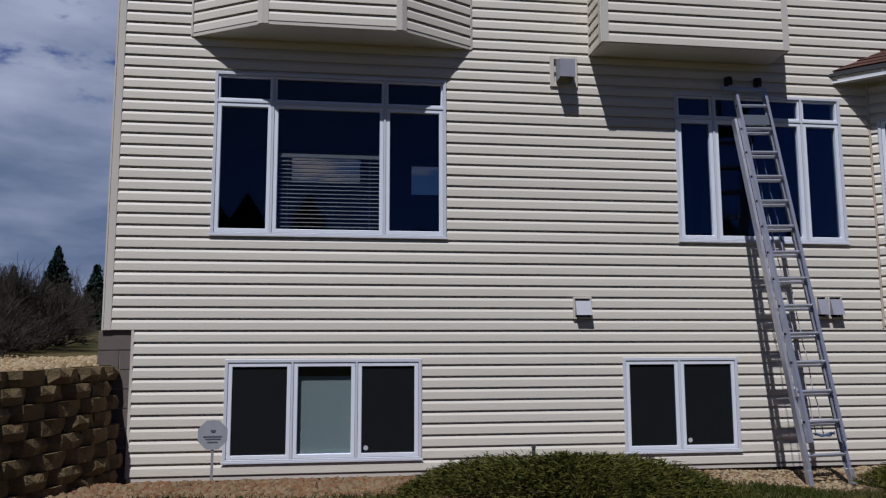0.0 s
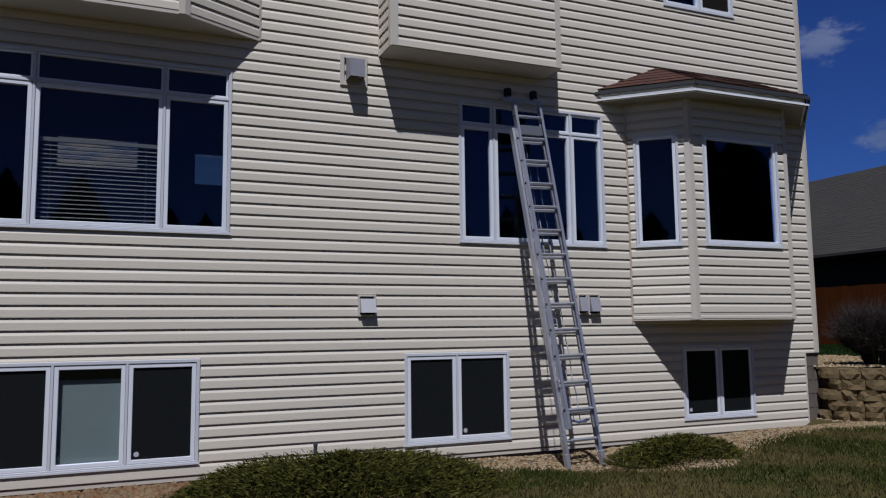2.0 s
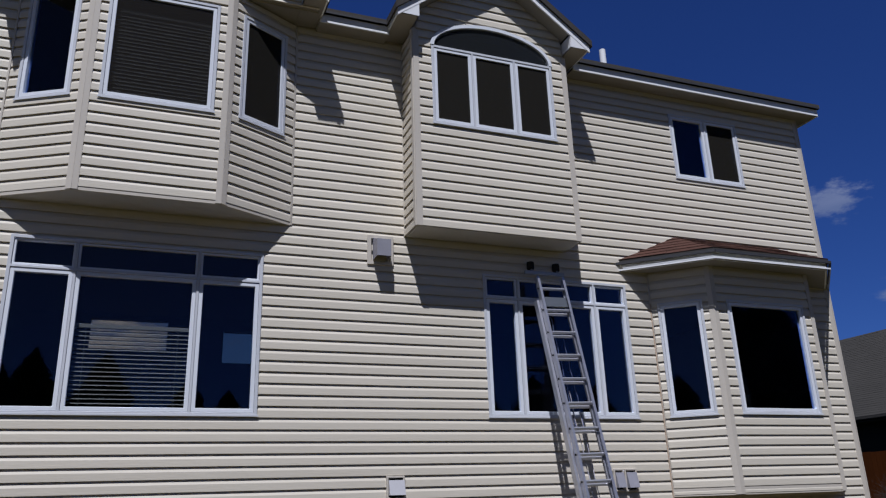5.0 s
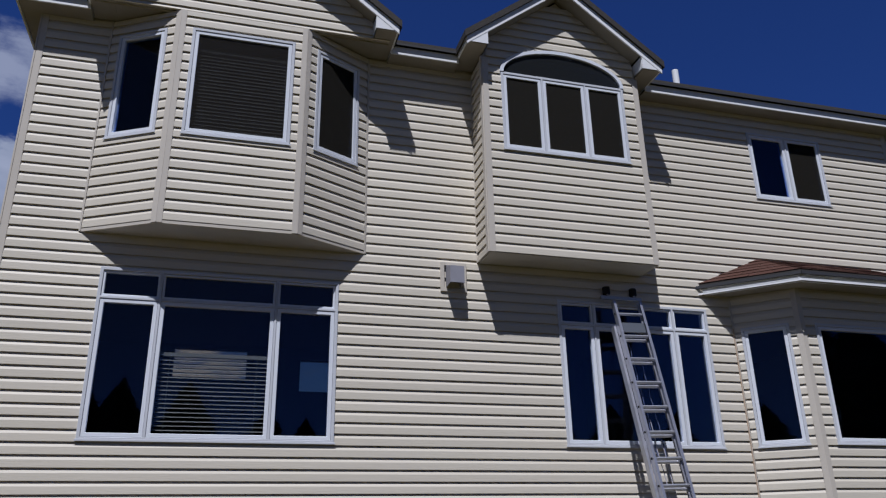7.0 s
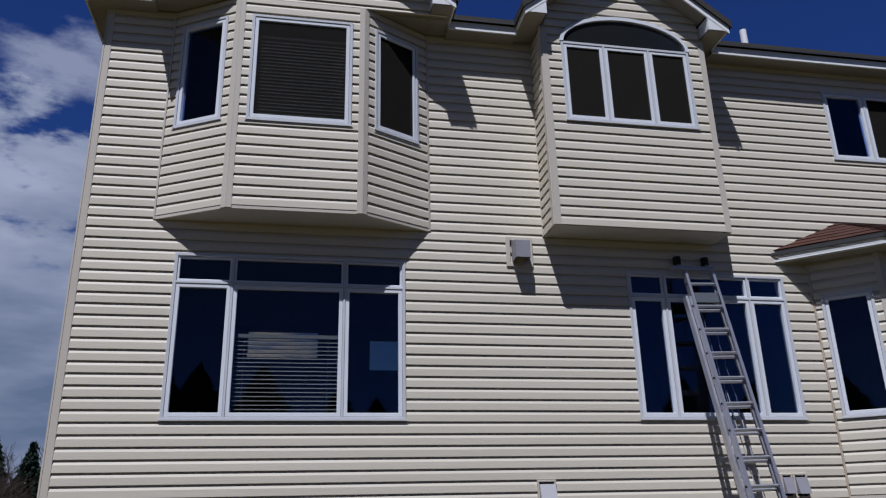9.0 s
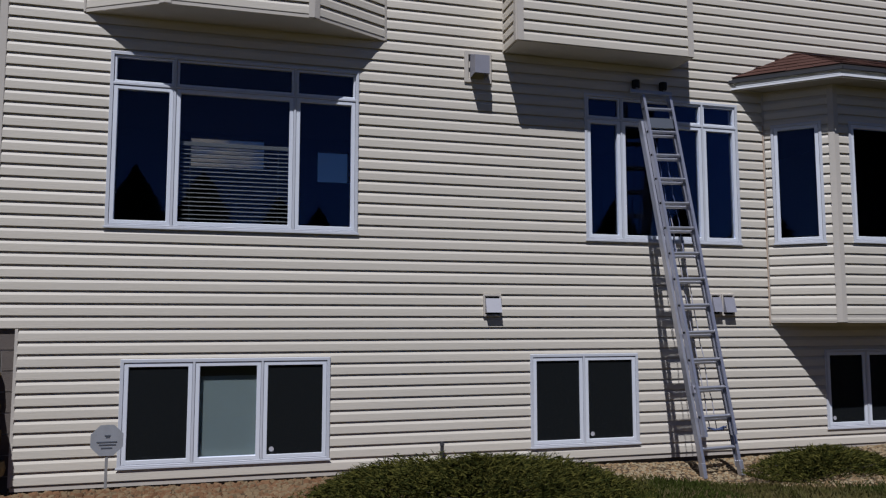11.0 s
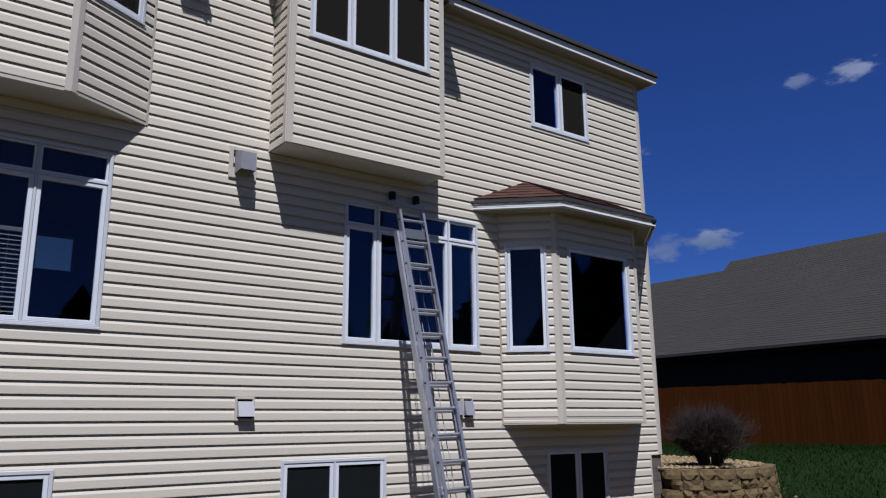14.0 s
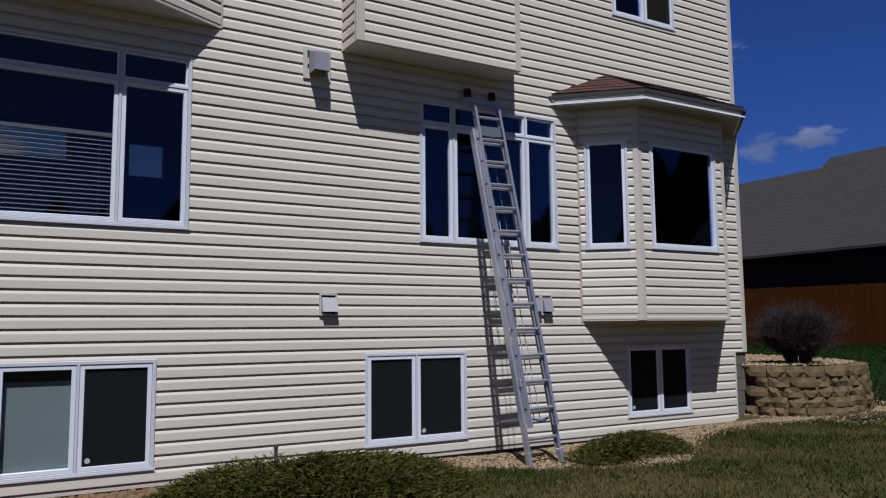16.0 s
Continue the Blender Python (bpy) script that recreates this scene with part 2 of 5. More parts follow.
GRAVEL_PALE = material("pale_rock", (0.30, 0.24, 0.148), 0.85, grain=(70, 0.15), stain=(2, 0.16), spread=0.42, second=(0.19, 0.125, 0.065), shine=0.05)
SOIL = material("rock_bed_soil", (0.10, 0.070, 0.042), 0.95, grain=(60, 0.3), stain=(2.5, 0.2), bump=0.8, bump_scale=70, second=(0.06, 0.040, 0.025), shine=0.05)
GRASS_GROUND = material("lawn_soil", (0.050, 0.052, 0.016), 0.95, grain=(35, 0.35), stain=(0.8, 0.25), bump=0.8, bump_scale=60, second=(0.075, 0.056, 0.025), shine=0.05)
BLADE = material("grass_blade", (0.038, 0.048, 0.009), 0.75, grain=(6, 0.35), stain=(1.1, 0.4), spread=0.25, second=(0.092, 0.074, 0.026), patch=True, shine=0.05)
BLADE_GREEN = material("lush_grass_blade", (0.012, 0.026, 0.004), 0.75, grain=(3, 0.2), stain=(0.5, 0.3), spread=0.3, shine=0.05)
JUNIPER = material("juniper_needle", (0.028, 0.033, 0.007), 0.8, grain=(8, 0.2), stain=(2.2, 0.3), spread=0.3, second=(0.086, 0.079, 0.017), shine=0.05)
TWIG = material("grey_twig", (0.045, 0.034, 0.031), 0.9, grain=(30, 0.2), spread=0.2)
BARK = material("bark", (0.048, 0.038, 0.030), 0.95, grain=(20, 0.25), bump=0.6)
SIDE_LAWN = material("lush_lawn", (0.010, 0.022, 0.006), 0.95, grain=(30, 0.35), stain=(0.7, 0.3), bump=0.8, bump_scale=50, shine=0.05)
CABLE = material("tan_cable", (0.50, 0.38, 0.28), 0.6)
EDGING = material("black_edging", (0.02, 0.02, 0.02), 0.6)
SPRUCE = material("spruce_needle", (0.028, 0.050, 0.036), 0.8, grain=(2, 0.2), stain=(0.6, 0.3), spread=0.3, shine=0.05)


# ---------------------------------------------------------------- building tools
PLACE = {}                                   # where each parent stands


def thing(name, at, label, category, group="", kind=""):
    ob = new(name)
    ob.location = at
    ob.empty_display_size = 0.2
    PLACE[ob] = Vector(at)
    return tagged(ob, label, category, group, kind)


class Shape:
    """Collects a mesh in world metres, through the matrix T."""

    def __init__(self, T=None):
        self.v, self.f, self.T = [], [], T or Matrix.Identity(4)

    def add(self, verts, faces):
        k = len(self.v)
        self.v += [self.T @ Vector(p) for p in verts]
        self.f += [[k + i for i in face] for face in faces]
        return self

    def box(self, x0, x1, y0, y1, z0, z1):
        return self.add([(x, y, z) for z in (z0, z1) for y in (y0, y1) for x in (x0, x1)],
                        [(0, 2, 3, 1), (4, 5, 7, 6), (0, 1, 5, 4), (2, 6, 7, 3), (0, 4, 6, 2), (1, 3, 7, 5)])

    def ring(self, u0, u1, z0, z1, w, y0, y1, wb=None):
        """A rectangular frame of bars w wide."""
        return self.plate([u0, u0 + w, u1 - w, u1], [z0, z0 + (wb or w), z1 - w, z1], y0, y1, lambda i, j: i != 1 or j != 1)

    def plate(self, us, zs, y0, y1, solid):
        """One connected plate on a grid, with holes where solid(i, j) is false."""
        idx, v, f = {}, [], []

        def at(i, j, y):
            if (i, j, y) not in idx:
                idx[i, j, y] = len(v)
                v.append((us[i], y, zs[j]))
            return idx[i, j, y]

        cells = {(i, j) for i in range(len(us) - 1) for j in range(len(zs) - 1) if solid(i, j)}
        for i, j in sorted(cells):
            c = [(i, j), (i + 1, j), (i + 1, j + 1), (i, j + 1)]
            f.append([at(*p, y0) for p in c])
            f.append([at(*p, y1) for p in c[::-1]])
            for n, (di, dj) in enumerate(((0, -1), (1, 0), (0, 1), (-1, 0))):
                if (i + di, j + dj) not in cells:
                    p, q = c[n], c[(n + 1) % 4]
                    f.append([at(*p, y0), at(*p, y1), at(*q, y1), at(*q, y0)])
        return self.add(v, f)

    def prism(self, poly, low, high):
        """poly: (x, y) corners, counter-clockwise, between two heights (numbers or one per corner)."""
        n = len(poly)
        lo = [low] * n if not hasattr(low, "__len__") else low
        hi = [high] * n if not hasattr(high, "__len__") else high
        self.add([(x, y, z) for (x, y), z in zip(poly, lo)] + [(x, y, z) for (x, y), z in zip(poly, hi)],
                 [list(range(n))[::-1], list(range(n, 2 * n))] + [(i, (i + 1) % n, n + (i + 1) % n, n + i) for i in range(n)])
        return self

    def slab(self, pts, thick):
        """A flat plate under the corners pts, thick along z."""
        n = len(pts)
        self.add(list(pts) + [(x, y, z - thick) for x, y, z in pts],
                 [list(range(n)), list(range(n, 2 * n))[::-1]] + [(i, n + i, n + (i + 1) % n, (i + 1) % n) for i in range(n)])
        return self

    def tube(self, a, b, r, r2=None, n=8):
        a, b = Vector(a), Vector(b)
        r2 = r if r2 is None else r2
        q = (b - a).to_track_quat("Z", "Y")
        vs = []
        for p, rr in ((a, r), (b, r2)):
            vs += [p + q @ Vector((rr * math.cos(2 * math.pi * i / n), rr * math.sin(2 * math.pi * i / n), 0)) for i in range(n)]
        self.add(vs, [(i, (i + 1) % n, n + (i + 1) % n, n + i) for i in range(n)] + [list(range(n))[::-1], list(range(n, 2 * n))])
        return self

    def make(self, name, mat, parent=None, label="", bevel=0.0, smooth=False):
        at = PLACE.get(parent, Vector((0, 0, 0)))
        me = bpy.data.meshes.new(name)
        me.from_pydata([tuple(p - at) for p in self.v], [], self.f)
        if bevel:
            bm = bmesh.new(); bm.from_mesh(me)
            bmesh.ops.bevel(bm, geom=[e for e in bm.edges if len(e.link_faces) == 2 and e.calc_face_angle(0) > 0.5], offset=bevel, segments=1, affect="EDGES", clamp_overlap=True)
            bm.to_mesh(me); bm.free()
        if smooth:
            me.polygons.foreach_set("use_smooth", [True] * len(me.polygons))
        me.materials.append(mat)
        ob = new(name, me)
        if parent:
            ob.parent = parent
            PLACE[ob] = at
        if label:
            ob["label"] = label
        return ob


def face_frame(x, y, dx, dy):
    """A wall face: u along (dx, dy), second axis into the wall, z up. Seen from outside u runs to the right."""
    d = Vector((dx, dy)).normalized()
    return Matrix(((d.x, -d.y, 0, x), (d.y, d.x, 0, y), (0, 0, 1, 0), (0, 0, 0, 1)))


# ---------------------------------------------------------------- siding
ROW, ROW0 = 0.125, 0.026
LIP = [(0.012, 0.0), (0.012, -0.020), (0.0, -0.021)]                                    # the hollow behind the lower edge
PROFILE = [(0.0, -0.026), (0.005, -0.0265), (0.074, -0.0245), (0.125, -0.003), (0.137, 0.0)]   # height, outwards


def clad(T, length, z0, z1, holes, parent, limits=None, row0=ROW0):
    """Courses of lapped boards on a face, cut round the holes (u0, u1, z0, z1)."""
    k = int(math.floor((z0 - row0) / ROW + 1e-6))
    while row0 + k * ROW < z1 - 0.004:
        zr = row0 + k * ROW
        k += 1
        lo, hi = max(zr, z0), min(zr + ROW, z1)
        if hi - lo < 0.006:
            continue
        a, b = limits((lo + hi) / 2) if limits else (0.0, length)
        if b - a < 0.02:
            continue
        cuts = sorted({a, b, *(min(max(e, a), b) for h in holes if h[2] < hi and h[3] > lo for e in h[:2])})
        runs = []
        for c, d in zip(cuts, cuts[1:]):
            free = [(lo, hi)]
            for h in holes:
                if h[0] < (c + d) / 2 < h[1]:
                    free = [piece for s, e in free for piece in ((s, min(e, h[2])), (max(s, h[3]), e)) if piece[1] - piece[0] > 0.006]
            for s in free:
                if runs and runs[-1][1] == c and runs[-1][2] == s:
                    runs[-1][1] = d
                else:
                    runs.append([c, d, s])
        for c, d, (s, e) in runs:
            top = e - zr if e < zr + ROW - 1e-6 else PROFILE[-1][0]
            bot = s - zr
            pts = [p for p in PROFILE if bot - 1e-9 <= p[0] <= top + 1e-9]
            at = lambda h: (h, float(np.interp(h, [p[0] for p in PROFILE], [p[1] for p in PROFILE])))
            if bot > 1e-6:
                pts = [(bot, 0.0), at(bot)] + pts
            else:
                pts = LIP + pts
            if top < PROFILE[-1][0] - 1e-6:
                pts = pts + [at(top), (top, 0.0)]
            n = len(pts)
            sh = Shape(T)
            sh.add([(u, y, zr + h) for u in (c, d) for h, y in pts], [(i, n + i, n + i + 1, i + 1) for i in range(n - 1)])
            sh.make("siding_board", SIDING, parent)


# ---------------------------------------------------------------- windows
def blind(T, u0, u1, z0, z1, y, parent, tilt):
    dy, dz = 0.023 * math.cos(radians(tilt)), 0.023 * math.sin(radians(tilt))
    sh = Shape(T)
    z = z1 - 0.03
    sh.box(u0, u1, y - 0.02, y + 0.02, z1 - 0.04, z1)
    while z > z0 + 0.02:
        z -= 0.046
        sh.add([(u0, y - dy, z - dz), (u1, y - dy, z - dz), (u1, y + dy, z + dz), (u0, y + dy, z + dz)], [(0, 1, 2, 3)])
    for u in (u0 + 0.12, u1 - 0.12):
        sh.box(u - 0.006, u + 0.006, y - 0.002, y + 0.002, z0, z1)
    sh.box(u0, u1, y - 0.015, y + 0.015, z0, z0 + 0.02)
    sh.make("blind", DIM_BLIND, parent, "white horizontal slatted blind, its colour dimmed as behind glass")


def window(T, parent, u0, u1, z0, z1, cols, transom=None, screens=(), blinds=(), shades=(), label="", sash_w=0.042, screen=None, dots=()):
    """A window on a face: casing, one sash and pane a cell, sill. cols: inner column edges."""
    body = Shape(T)
    edges = [u0 + 0.036, *cols, u1 - 0.036]
    zs = [(z0 + 0.036, z1 - 0.036)] if transom is None else [(z0 + 0.036, transom - 0.014), (transom + 0.014, z1 - 0.036)]
    ug = [u0, u0 + 0.036, *(e for c in cols for e in (c - 0.013, c + 0.013)), u1 - 0.036, u1]
    zg = [z0, z0 + 0.036, *((transom - 0.014, transom + 0.014) if transom else ()), z1 - 0.036, z1]
    body.plate(ug, zg, -0.036, 0.10, lambda i, j: i % 2 == 0 or j % 2 == 0)
    w = body.make("window", CASING, parent, label, bevel=0.004)
    sill = Shape(T).box(u0 - 0.012, u1 + 0.012, -0.041, -0.037, z0 - 0.006, z0 + 0.016)
    sill.make("sill", CASING, w, bevel=0.003)
    n = 0
    for row, (a, b) in enumerate(zs):
        for c, (p, q) in enumerate(zip(edges, edges[1:])):
            p, q = p + (0.013 if p in cols else 0.0), q - (0.013 if q in cols else 0.0)
            sw = sash_w if row == 0 else sash_w * 0.55
            Shape(T).ring(p + 0.002, q - 0.002, a + 0.002, b - 0.002, sw, -0.028 if row == 0 else -0.022, 0.035).make("sash", SASH, w, bevel=0.004)
            Shape(T).box(p + sw, q - sw, 0.006, 0.014, a + sw, b - sw).make("pane", GLASS, w).visible_shadow = False
            if n in screens:
                Shape(T).box(p + sw, q - sw, -0.012, -0.009, a + sw, b - sw).make("insect_screen", screen or SCREEN, w, "dark insect screen")
            if n in dots:
                Shape(T).tube((p + sw + 0.05, -0.014, a + sw + 0.055), (p + sw + 0.05, -0.0125, a + sw + 0.055), 0.026, n=14).make("sticker", VENT_WHITE, w, "small round white sticker")
            for m, za, zb, tilt in blinds:
                if m == n:
                    blind(T, p + 0.03, q - 0.03, za, zb, 0.075, w, tilt)
            for m, za, zb in shades:
                if m == n:
                    Shape(T).box(p + 0.03, q - 0.03, 0.05, 0.055, za, zb).make("shade", SHADE, w, "pale grey drawn fabric shade")
            n += 1
    return w

# ---------------------------------------------------------------- the house
X0, X1, YW, EAVE = -2.46, 9.74, 8.0, 7.50
XL, XR, ZL, ZR = -2.165, 9.48, 1.52, 1.08          # the lower siding stops short of the corners
YBACK = 12.35
house = thing("house", (3.6, 8.0, 0.0), "three-storey house with cream vinyl siding and white windows", "house")
MAIN = face_frame(0, YW, 1, 0)
W1, W2 = (-1.42, 1.146, 2.537, 4.368), (3.882, 6.016, 2.546, 4.345)
B1, B2, B3 = (-1.219, 0.87, 0.138, 1.213), (3.15, 4.525, 0.153, 1.213), (7.193, 8.47, 0.222, 1.232)
W3 = (7.142, 8.432, 6.082, 7.165)
BAY_A = (-1.685, 1.442, 4.77, 7.56)
BOX = (2.874, 5.102, 4.76, 7.56)
BAY_B = (6.405, 9.30, 1.595, 4.74)
holes = [W1, W2, B1, B2, B3, W3, BAY_A, BOX, BAY_B]
low_ends = [(X0 - 1, XL, -1, ZL), (XR, X1 + 1, -1, ZR)]

# sheathing with the openings through it
xs = sorted({X0, XL, XR, X1, *(e for h in holes for e in h[:2])})
zs = sorted({0.0, ZL, ZR, 7.62, *(e for h in holes for e in h[2:])})
sh = Shape()
for a, b in zip(xs, xs[1:]):
    for c, d in zip(zs, zs[1:]):
        mx, mz = (a + b) / 2, (c + d) / 2
        if not any(h[0] < mx < h[1] and h[2] < mz < h[3] for h in holes + low_ends):
            sh.box(a, b, YW + 0.001, YW + 0.16, c, d)
wall = sh.make("wall", TRIM, house, "cream lapped vinyl siding wall")
clad(MAIN, 0, 0.026, EAVE + 0.06, holes + low_ends, wall, limits=lambda z: (X0 + 0.07, X1 - 0.07))

sh = Shape()
sh.box(X0, X0 + 0.16, YW + 0.165, YBACK, 0, 7.62)
for ya, yb, za, zb in ((YW + 0.165, YBACK, 0, 2.85), (YW + 0.165, YBACK, 3.89, 7.62), (YW + 0.165, 8.93, 2.85, 3.89), (9.39, YBACK, 2.85, 3.89)):
    sh.box(X1 - 0.16, X1, ya, yb, za, zb)
sh.make("side_wall", SIDING, house)
FAR = [(-0.86, 0.27, 4.02, 4.50), (1.13, 1.64, 3.86, 4.38)]
sh = Shape()
bx = sorted({X0 + 0.17, X1 - 0.17, *(e for h in FAR[:2] for e in h[:2])})
bz = sorted({0.0, 7.62, *(e for h in FAR[:2] for e in h[2:])})
for a, b in zip(bx, bx[1:]):
    for c, d in zip(bz, bz[1:]):
        if not any(h[0] < (a + b) / 2 < h[1] and h[2] < (c + d) / 2 < h[3] for h in FAR[:2]):
            sh.box(a, b, YBACK - 0.16, YBACK, c, d)
rear = sh.make("rear_wall", ROOM_DARK, house)
# the panes carry an added warm tint that greys the blue sky behind
for h in FAR:
    Shape().box(h[0], h[1], YBACK - 0.09, YBACK - 0.08, h[2], h[3]).make("rear_pane", WARMING_GLASS, rear, "rear window pane, warm tint added to grey the blue sky").visible_shadow = False
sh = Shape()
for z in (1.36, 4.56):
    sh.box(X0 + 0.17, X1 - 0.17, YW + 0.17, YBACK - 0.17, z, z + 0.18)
sh.make("storey_floor", ROOM_DARK, house)
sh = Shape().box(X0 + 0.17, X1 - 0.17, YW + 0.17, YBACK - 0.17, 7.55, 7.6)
sh.make("upper_ceiling", ROOM_DARK, house)
# unseen partitions, added only to block daylight between the rooms
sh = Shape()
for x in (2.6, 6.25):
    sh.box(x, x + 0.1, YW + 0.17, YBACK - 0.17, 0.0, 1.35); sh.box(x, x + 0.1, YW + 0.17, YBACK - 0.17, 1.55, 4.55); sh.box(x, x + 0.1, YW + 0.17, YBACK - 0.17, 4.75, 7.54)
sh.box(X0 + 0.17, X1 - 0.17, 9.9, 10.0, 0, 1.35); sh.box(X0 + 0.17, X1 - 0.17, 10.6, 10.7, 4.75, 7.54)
sh.make("partition", ROOM_DARK, house)

# corner posts and starter strips
for x in (X0, X1 - 0.075):
    Shape().box(x, x + 0.075, YW - 0.03, YW + 0.005, ZL if x < 0 else ZR, EAVE + 0.05).make("corner_post", TRIM, house, bevel=0.004)
Shape().box(X0 - 0.02, X0 - 0.003, YW - 0.03, YW + 0.075, ZL, EAVE + 0.05).make("corner_post", TRIM, house)
Shape().box(X1 + 0.003, X1 + 0.02, YW - 0.03, YW + 0.075, ZR, EAVE + 0.05).make("corner_post", TRIM, house)
Shape().box(XL - 0.015, XL + 0.012, YW - 0.026, YW + 0.0, 0.011, ZL).make("edge_trim", TRIM, house)
Shape().box(XR - 0.012, XR + 0.015, YW - 0.026, YW + 0.0, 0.011, ZR).make("edge_trim", TRIM, house)
Shape().box(XL, XR, YW - 0.014, YW + 0.03, -0.03, 0.008).make("starter_strip", TRIM, house)
Shape().box(XL, XR, YW + 0.035, YW + 0.2, -0.35, -0.002).make("foundation", BLOCK, house, "grey concrete foundation below the siding")

# the bare block foundation at the two lower corners
for xa, xb, top in ((X0 - 0.05, XL - 0.016, ZL), (XR + 0.016, X1 + 0.02, ZR)):
    f = Shape().box(xa, xb, YW + 0.012, YW + 0.3, -0.2, top - 0.006).make("foundation", MORTAR, house, "grey concrete block foundation")
    z, k = top - 0.205, 0
    while z > -0.15:
        Shape().box(xa - 0.004, xb - (0.12 if k % 2 else 0.0), YW + 0.003, YW + 0.011, z + 0.006, z + 0.195).make("block", BLOCK, f)
        if k % 2:
            Shape().box(xb - 0.11, xb, YW + 0.003, YW + 0.011, z + 0.006, z + 0.195).make("block", BLOCK, f)
        z -= 0.2; k += 1

# windows of the flat wall
window(MAIN, house, *W1, [-0.785, 0.45], transom=4.03, blinds=[(1, 2.60, 3.48, 34)], label="white triple window with transom and a half-lowered blind")
window(MAIN, house, *W2, [4.37, 5.50], transom=4.035, label="white triple window with transom")
window(MAIN, house, *B1, [-0.515, 0.165], screens=(0, 2), shades=[(1, 0.2, 1.03)], dots=(2,), label="white triple basement window with dark screens")
window(MAIN, house, *B2, [3.82], screens=(0, 1), dots=(1,), label="white double basement window with dark screens")
window(MAIN, house, *B3, [7.84], screens=(0, 1), dots=(0,), label="white double basement window under the bay")
window(MAIN, house, *W3, [7.80], screens=(1,), screen=SCREEN_B, label="white double window under the eave")


def bay(poly, zb, zt, wins, name, label, soffit_mat=BAY_SOFFIT, post=0.055, lift=0.02):
    """A bay: poly are its wall-end and front corners from the left; wins: one (inset, inset, z0, z1, kwargs) or None a face."""
    sheath = Shape()
    faces = []
    for (xa, ya), (xb, yb) in zip(poly, poly[1:]):
        T = face_frame(xa, ya, xb - xa, yb - ya)
        L = math.hypot(xb - xa, yb - ya)
        faces.append((T, L))
    for (T, L), wn_ in zip(faces, wins):
        s = Shape(T)
        if wn_:
            a, b, c, d = wn_[0], L - wn_[1], wn_[2], wn_[3]
            for u0, u1, z0, z1 in ((0, L, zb, c), (0, L, d, zt), (0, a, c, d), (b, L, c, d)):
                s.box(u0, u1, 0.001, 0.09, z0, z1)
        else:
            s.box(0, L, 0.001, 0.09, zb, zt)
        k = len(sheath.v); sheath.v += s.v; sheath.f += [[k + i for i in f] for f in s.f]
    body = sheath.make(name, TRIM, house, label)
    for (T, L), wn_ in zip(faces, wins):
        hs = [(wn_[0], L - wn_[1], wn_[2], wn_[3])] if wn_ else []
        clad(T, L, zb, zt, hs, body, limits=lambda z: (post * 0.5, L - post * 0.5), row0=zb + lift)
        if wn_:
            window(T, house, *hs[0], **wn_[4])
    for i, (x, y) in enumerate(poly):
        end = i in (0, len(poly) - 1)
        for (T, L), u in ((faces[max(i - 1, 0)], "b"), (faces[min(i, len(faces) - 1)], "a")):
            if end and (i == 0) != (u == "a"):
                continue
            w_ = 0.024 if end else post
            s = Shape(T)
            s.box(L - w_, L + (0.0 if end else 0.012), -0.03, -0.0005, zb - 0.015, zt) if u == "b" else s.box(0.0 if end else -0.012, w_, -0.0295, -0.0005, zb - 0.015, zt)
            s.make("corner_post", TRIM, body)
    Shape().prism([(x, y) for x, y in poly], zb - 0.02, zb - 0.002).make("bay_soffit", soffit_mat, body, "cream soffit board under the bay")
    for T, L in faces:
        Shape(T).box(0.0, L, -0.021, -0.001, zb - 0.022, zb + lift - 0.006).make("bottom_trim", TRIM, body)
    return body, faces


# bay over the large window
YA = 7.545
bay([(-1.685, YW), (-0.873, YA), (0.596, YA), (1.442, YW)], 4.77, 7.48,
    [(0.14, 0.15, 5.855, 7.253, dict(cols=[], label="tall white bay window")),
     (0.14, 0.135, 5.837, 7.253, dict(cols=[], blinds=[(0, 5.89, 7.03, 60)], screens=(0,), screen=SCREEN_C, label="white bay window with a lowered slatted blind")),
     (0.15, 0.16, 5.855, 7.253, dict(cols=[], screens=(0,), screen=SCREEN_B, label="tall white bay window with a bronze screen"))],
    "bay_wall", "angled three-sided bay clad in cream siding")
# bay at the middle storey
YB = 7.455
bay([(6.405, YW), (7.015, YB), (8.735, YB), (9.30, YW)], 1.595, 4.66,
    [(0.10, 0.13, 2.557, 4.096, dict(cols=[], label="narrow white bay window")),
     (0.205, 0.17, 2.557, 4.081, dict(cols=[], label="wide white bay window")),
     (0.13, 0.10, 2.557, 4.096, dict(cols=[], label="narrow white bay window"))],
    "bay_wall", "angled three-sided bay clad in cream siding", lift=0.08)

# the boxed-out part with the arched window
YX = 7.55
bx0, bx1, bz0 = BOX[0], BOX[1], BOX[2]
AX0, AX1, AZ0, ASPRING, ARISE = 3.109, 4.88, 6.135, 7.28, 0.428
acx, ahw = (AX0 + AX1) / 2, (AX1 - AX0) / 2


def arch(x, grow=0.0):
    """The height of the arch over x."""
    k = (x - acx) / (ahw + grow)
    return ASPRING + (ARISE + grow) * math.sqrt(max(0.0, 1 - k * k))


GX, GSLOPE, GTIP = 3.985, 0.78, 1.40               # the small gable: its axis, its slope, its half width
GEAVE = 7.48
gable_top = lambda x: GEAVE + (GTIP - abs(x - GX)) * GSLOPE
sh = Shape()
sh.box(bx0, bx1, YX + 0.001, YX + 0.09, bz0, AZ0)
sh.box(bx0, AX0, YX + 0.001, YX + 0.09, AZ0, ASPRING); sh.box(AX1, bx1, YX + 0.001, YX + 0.09, AZ0, ASPRING)
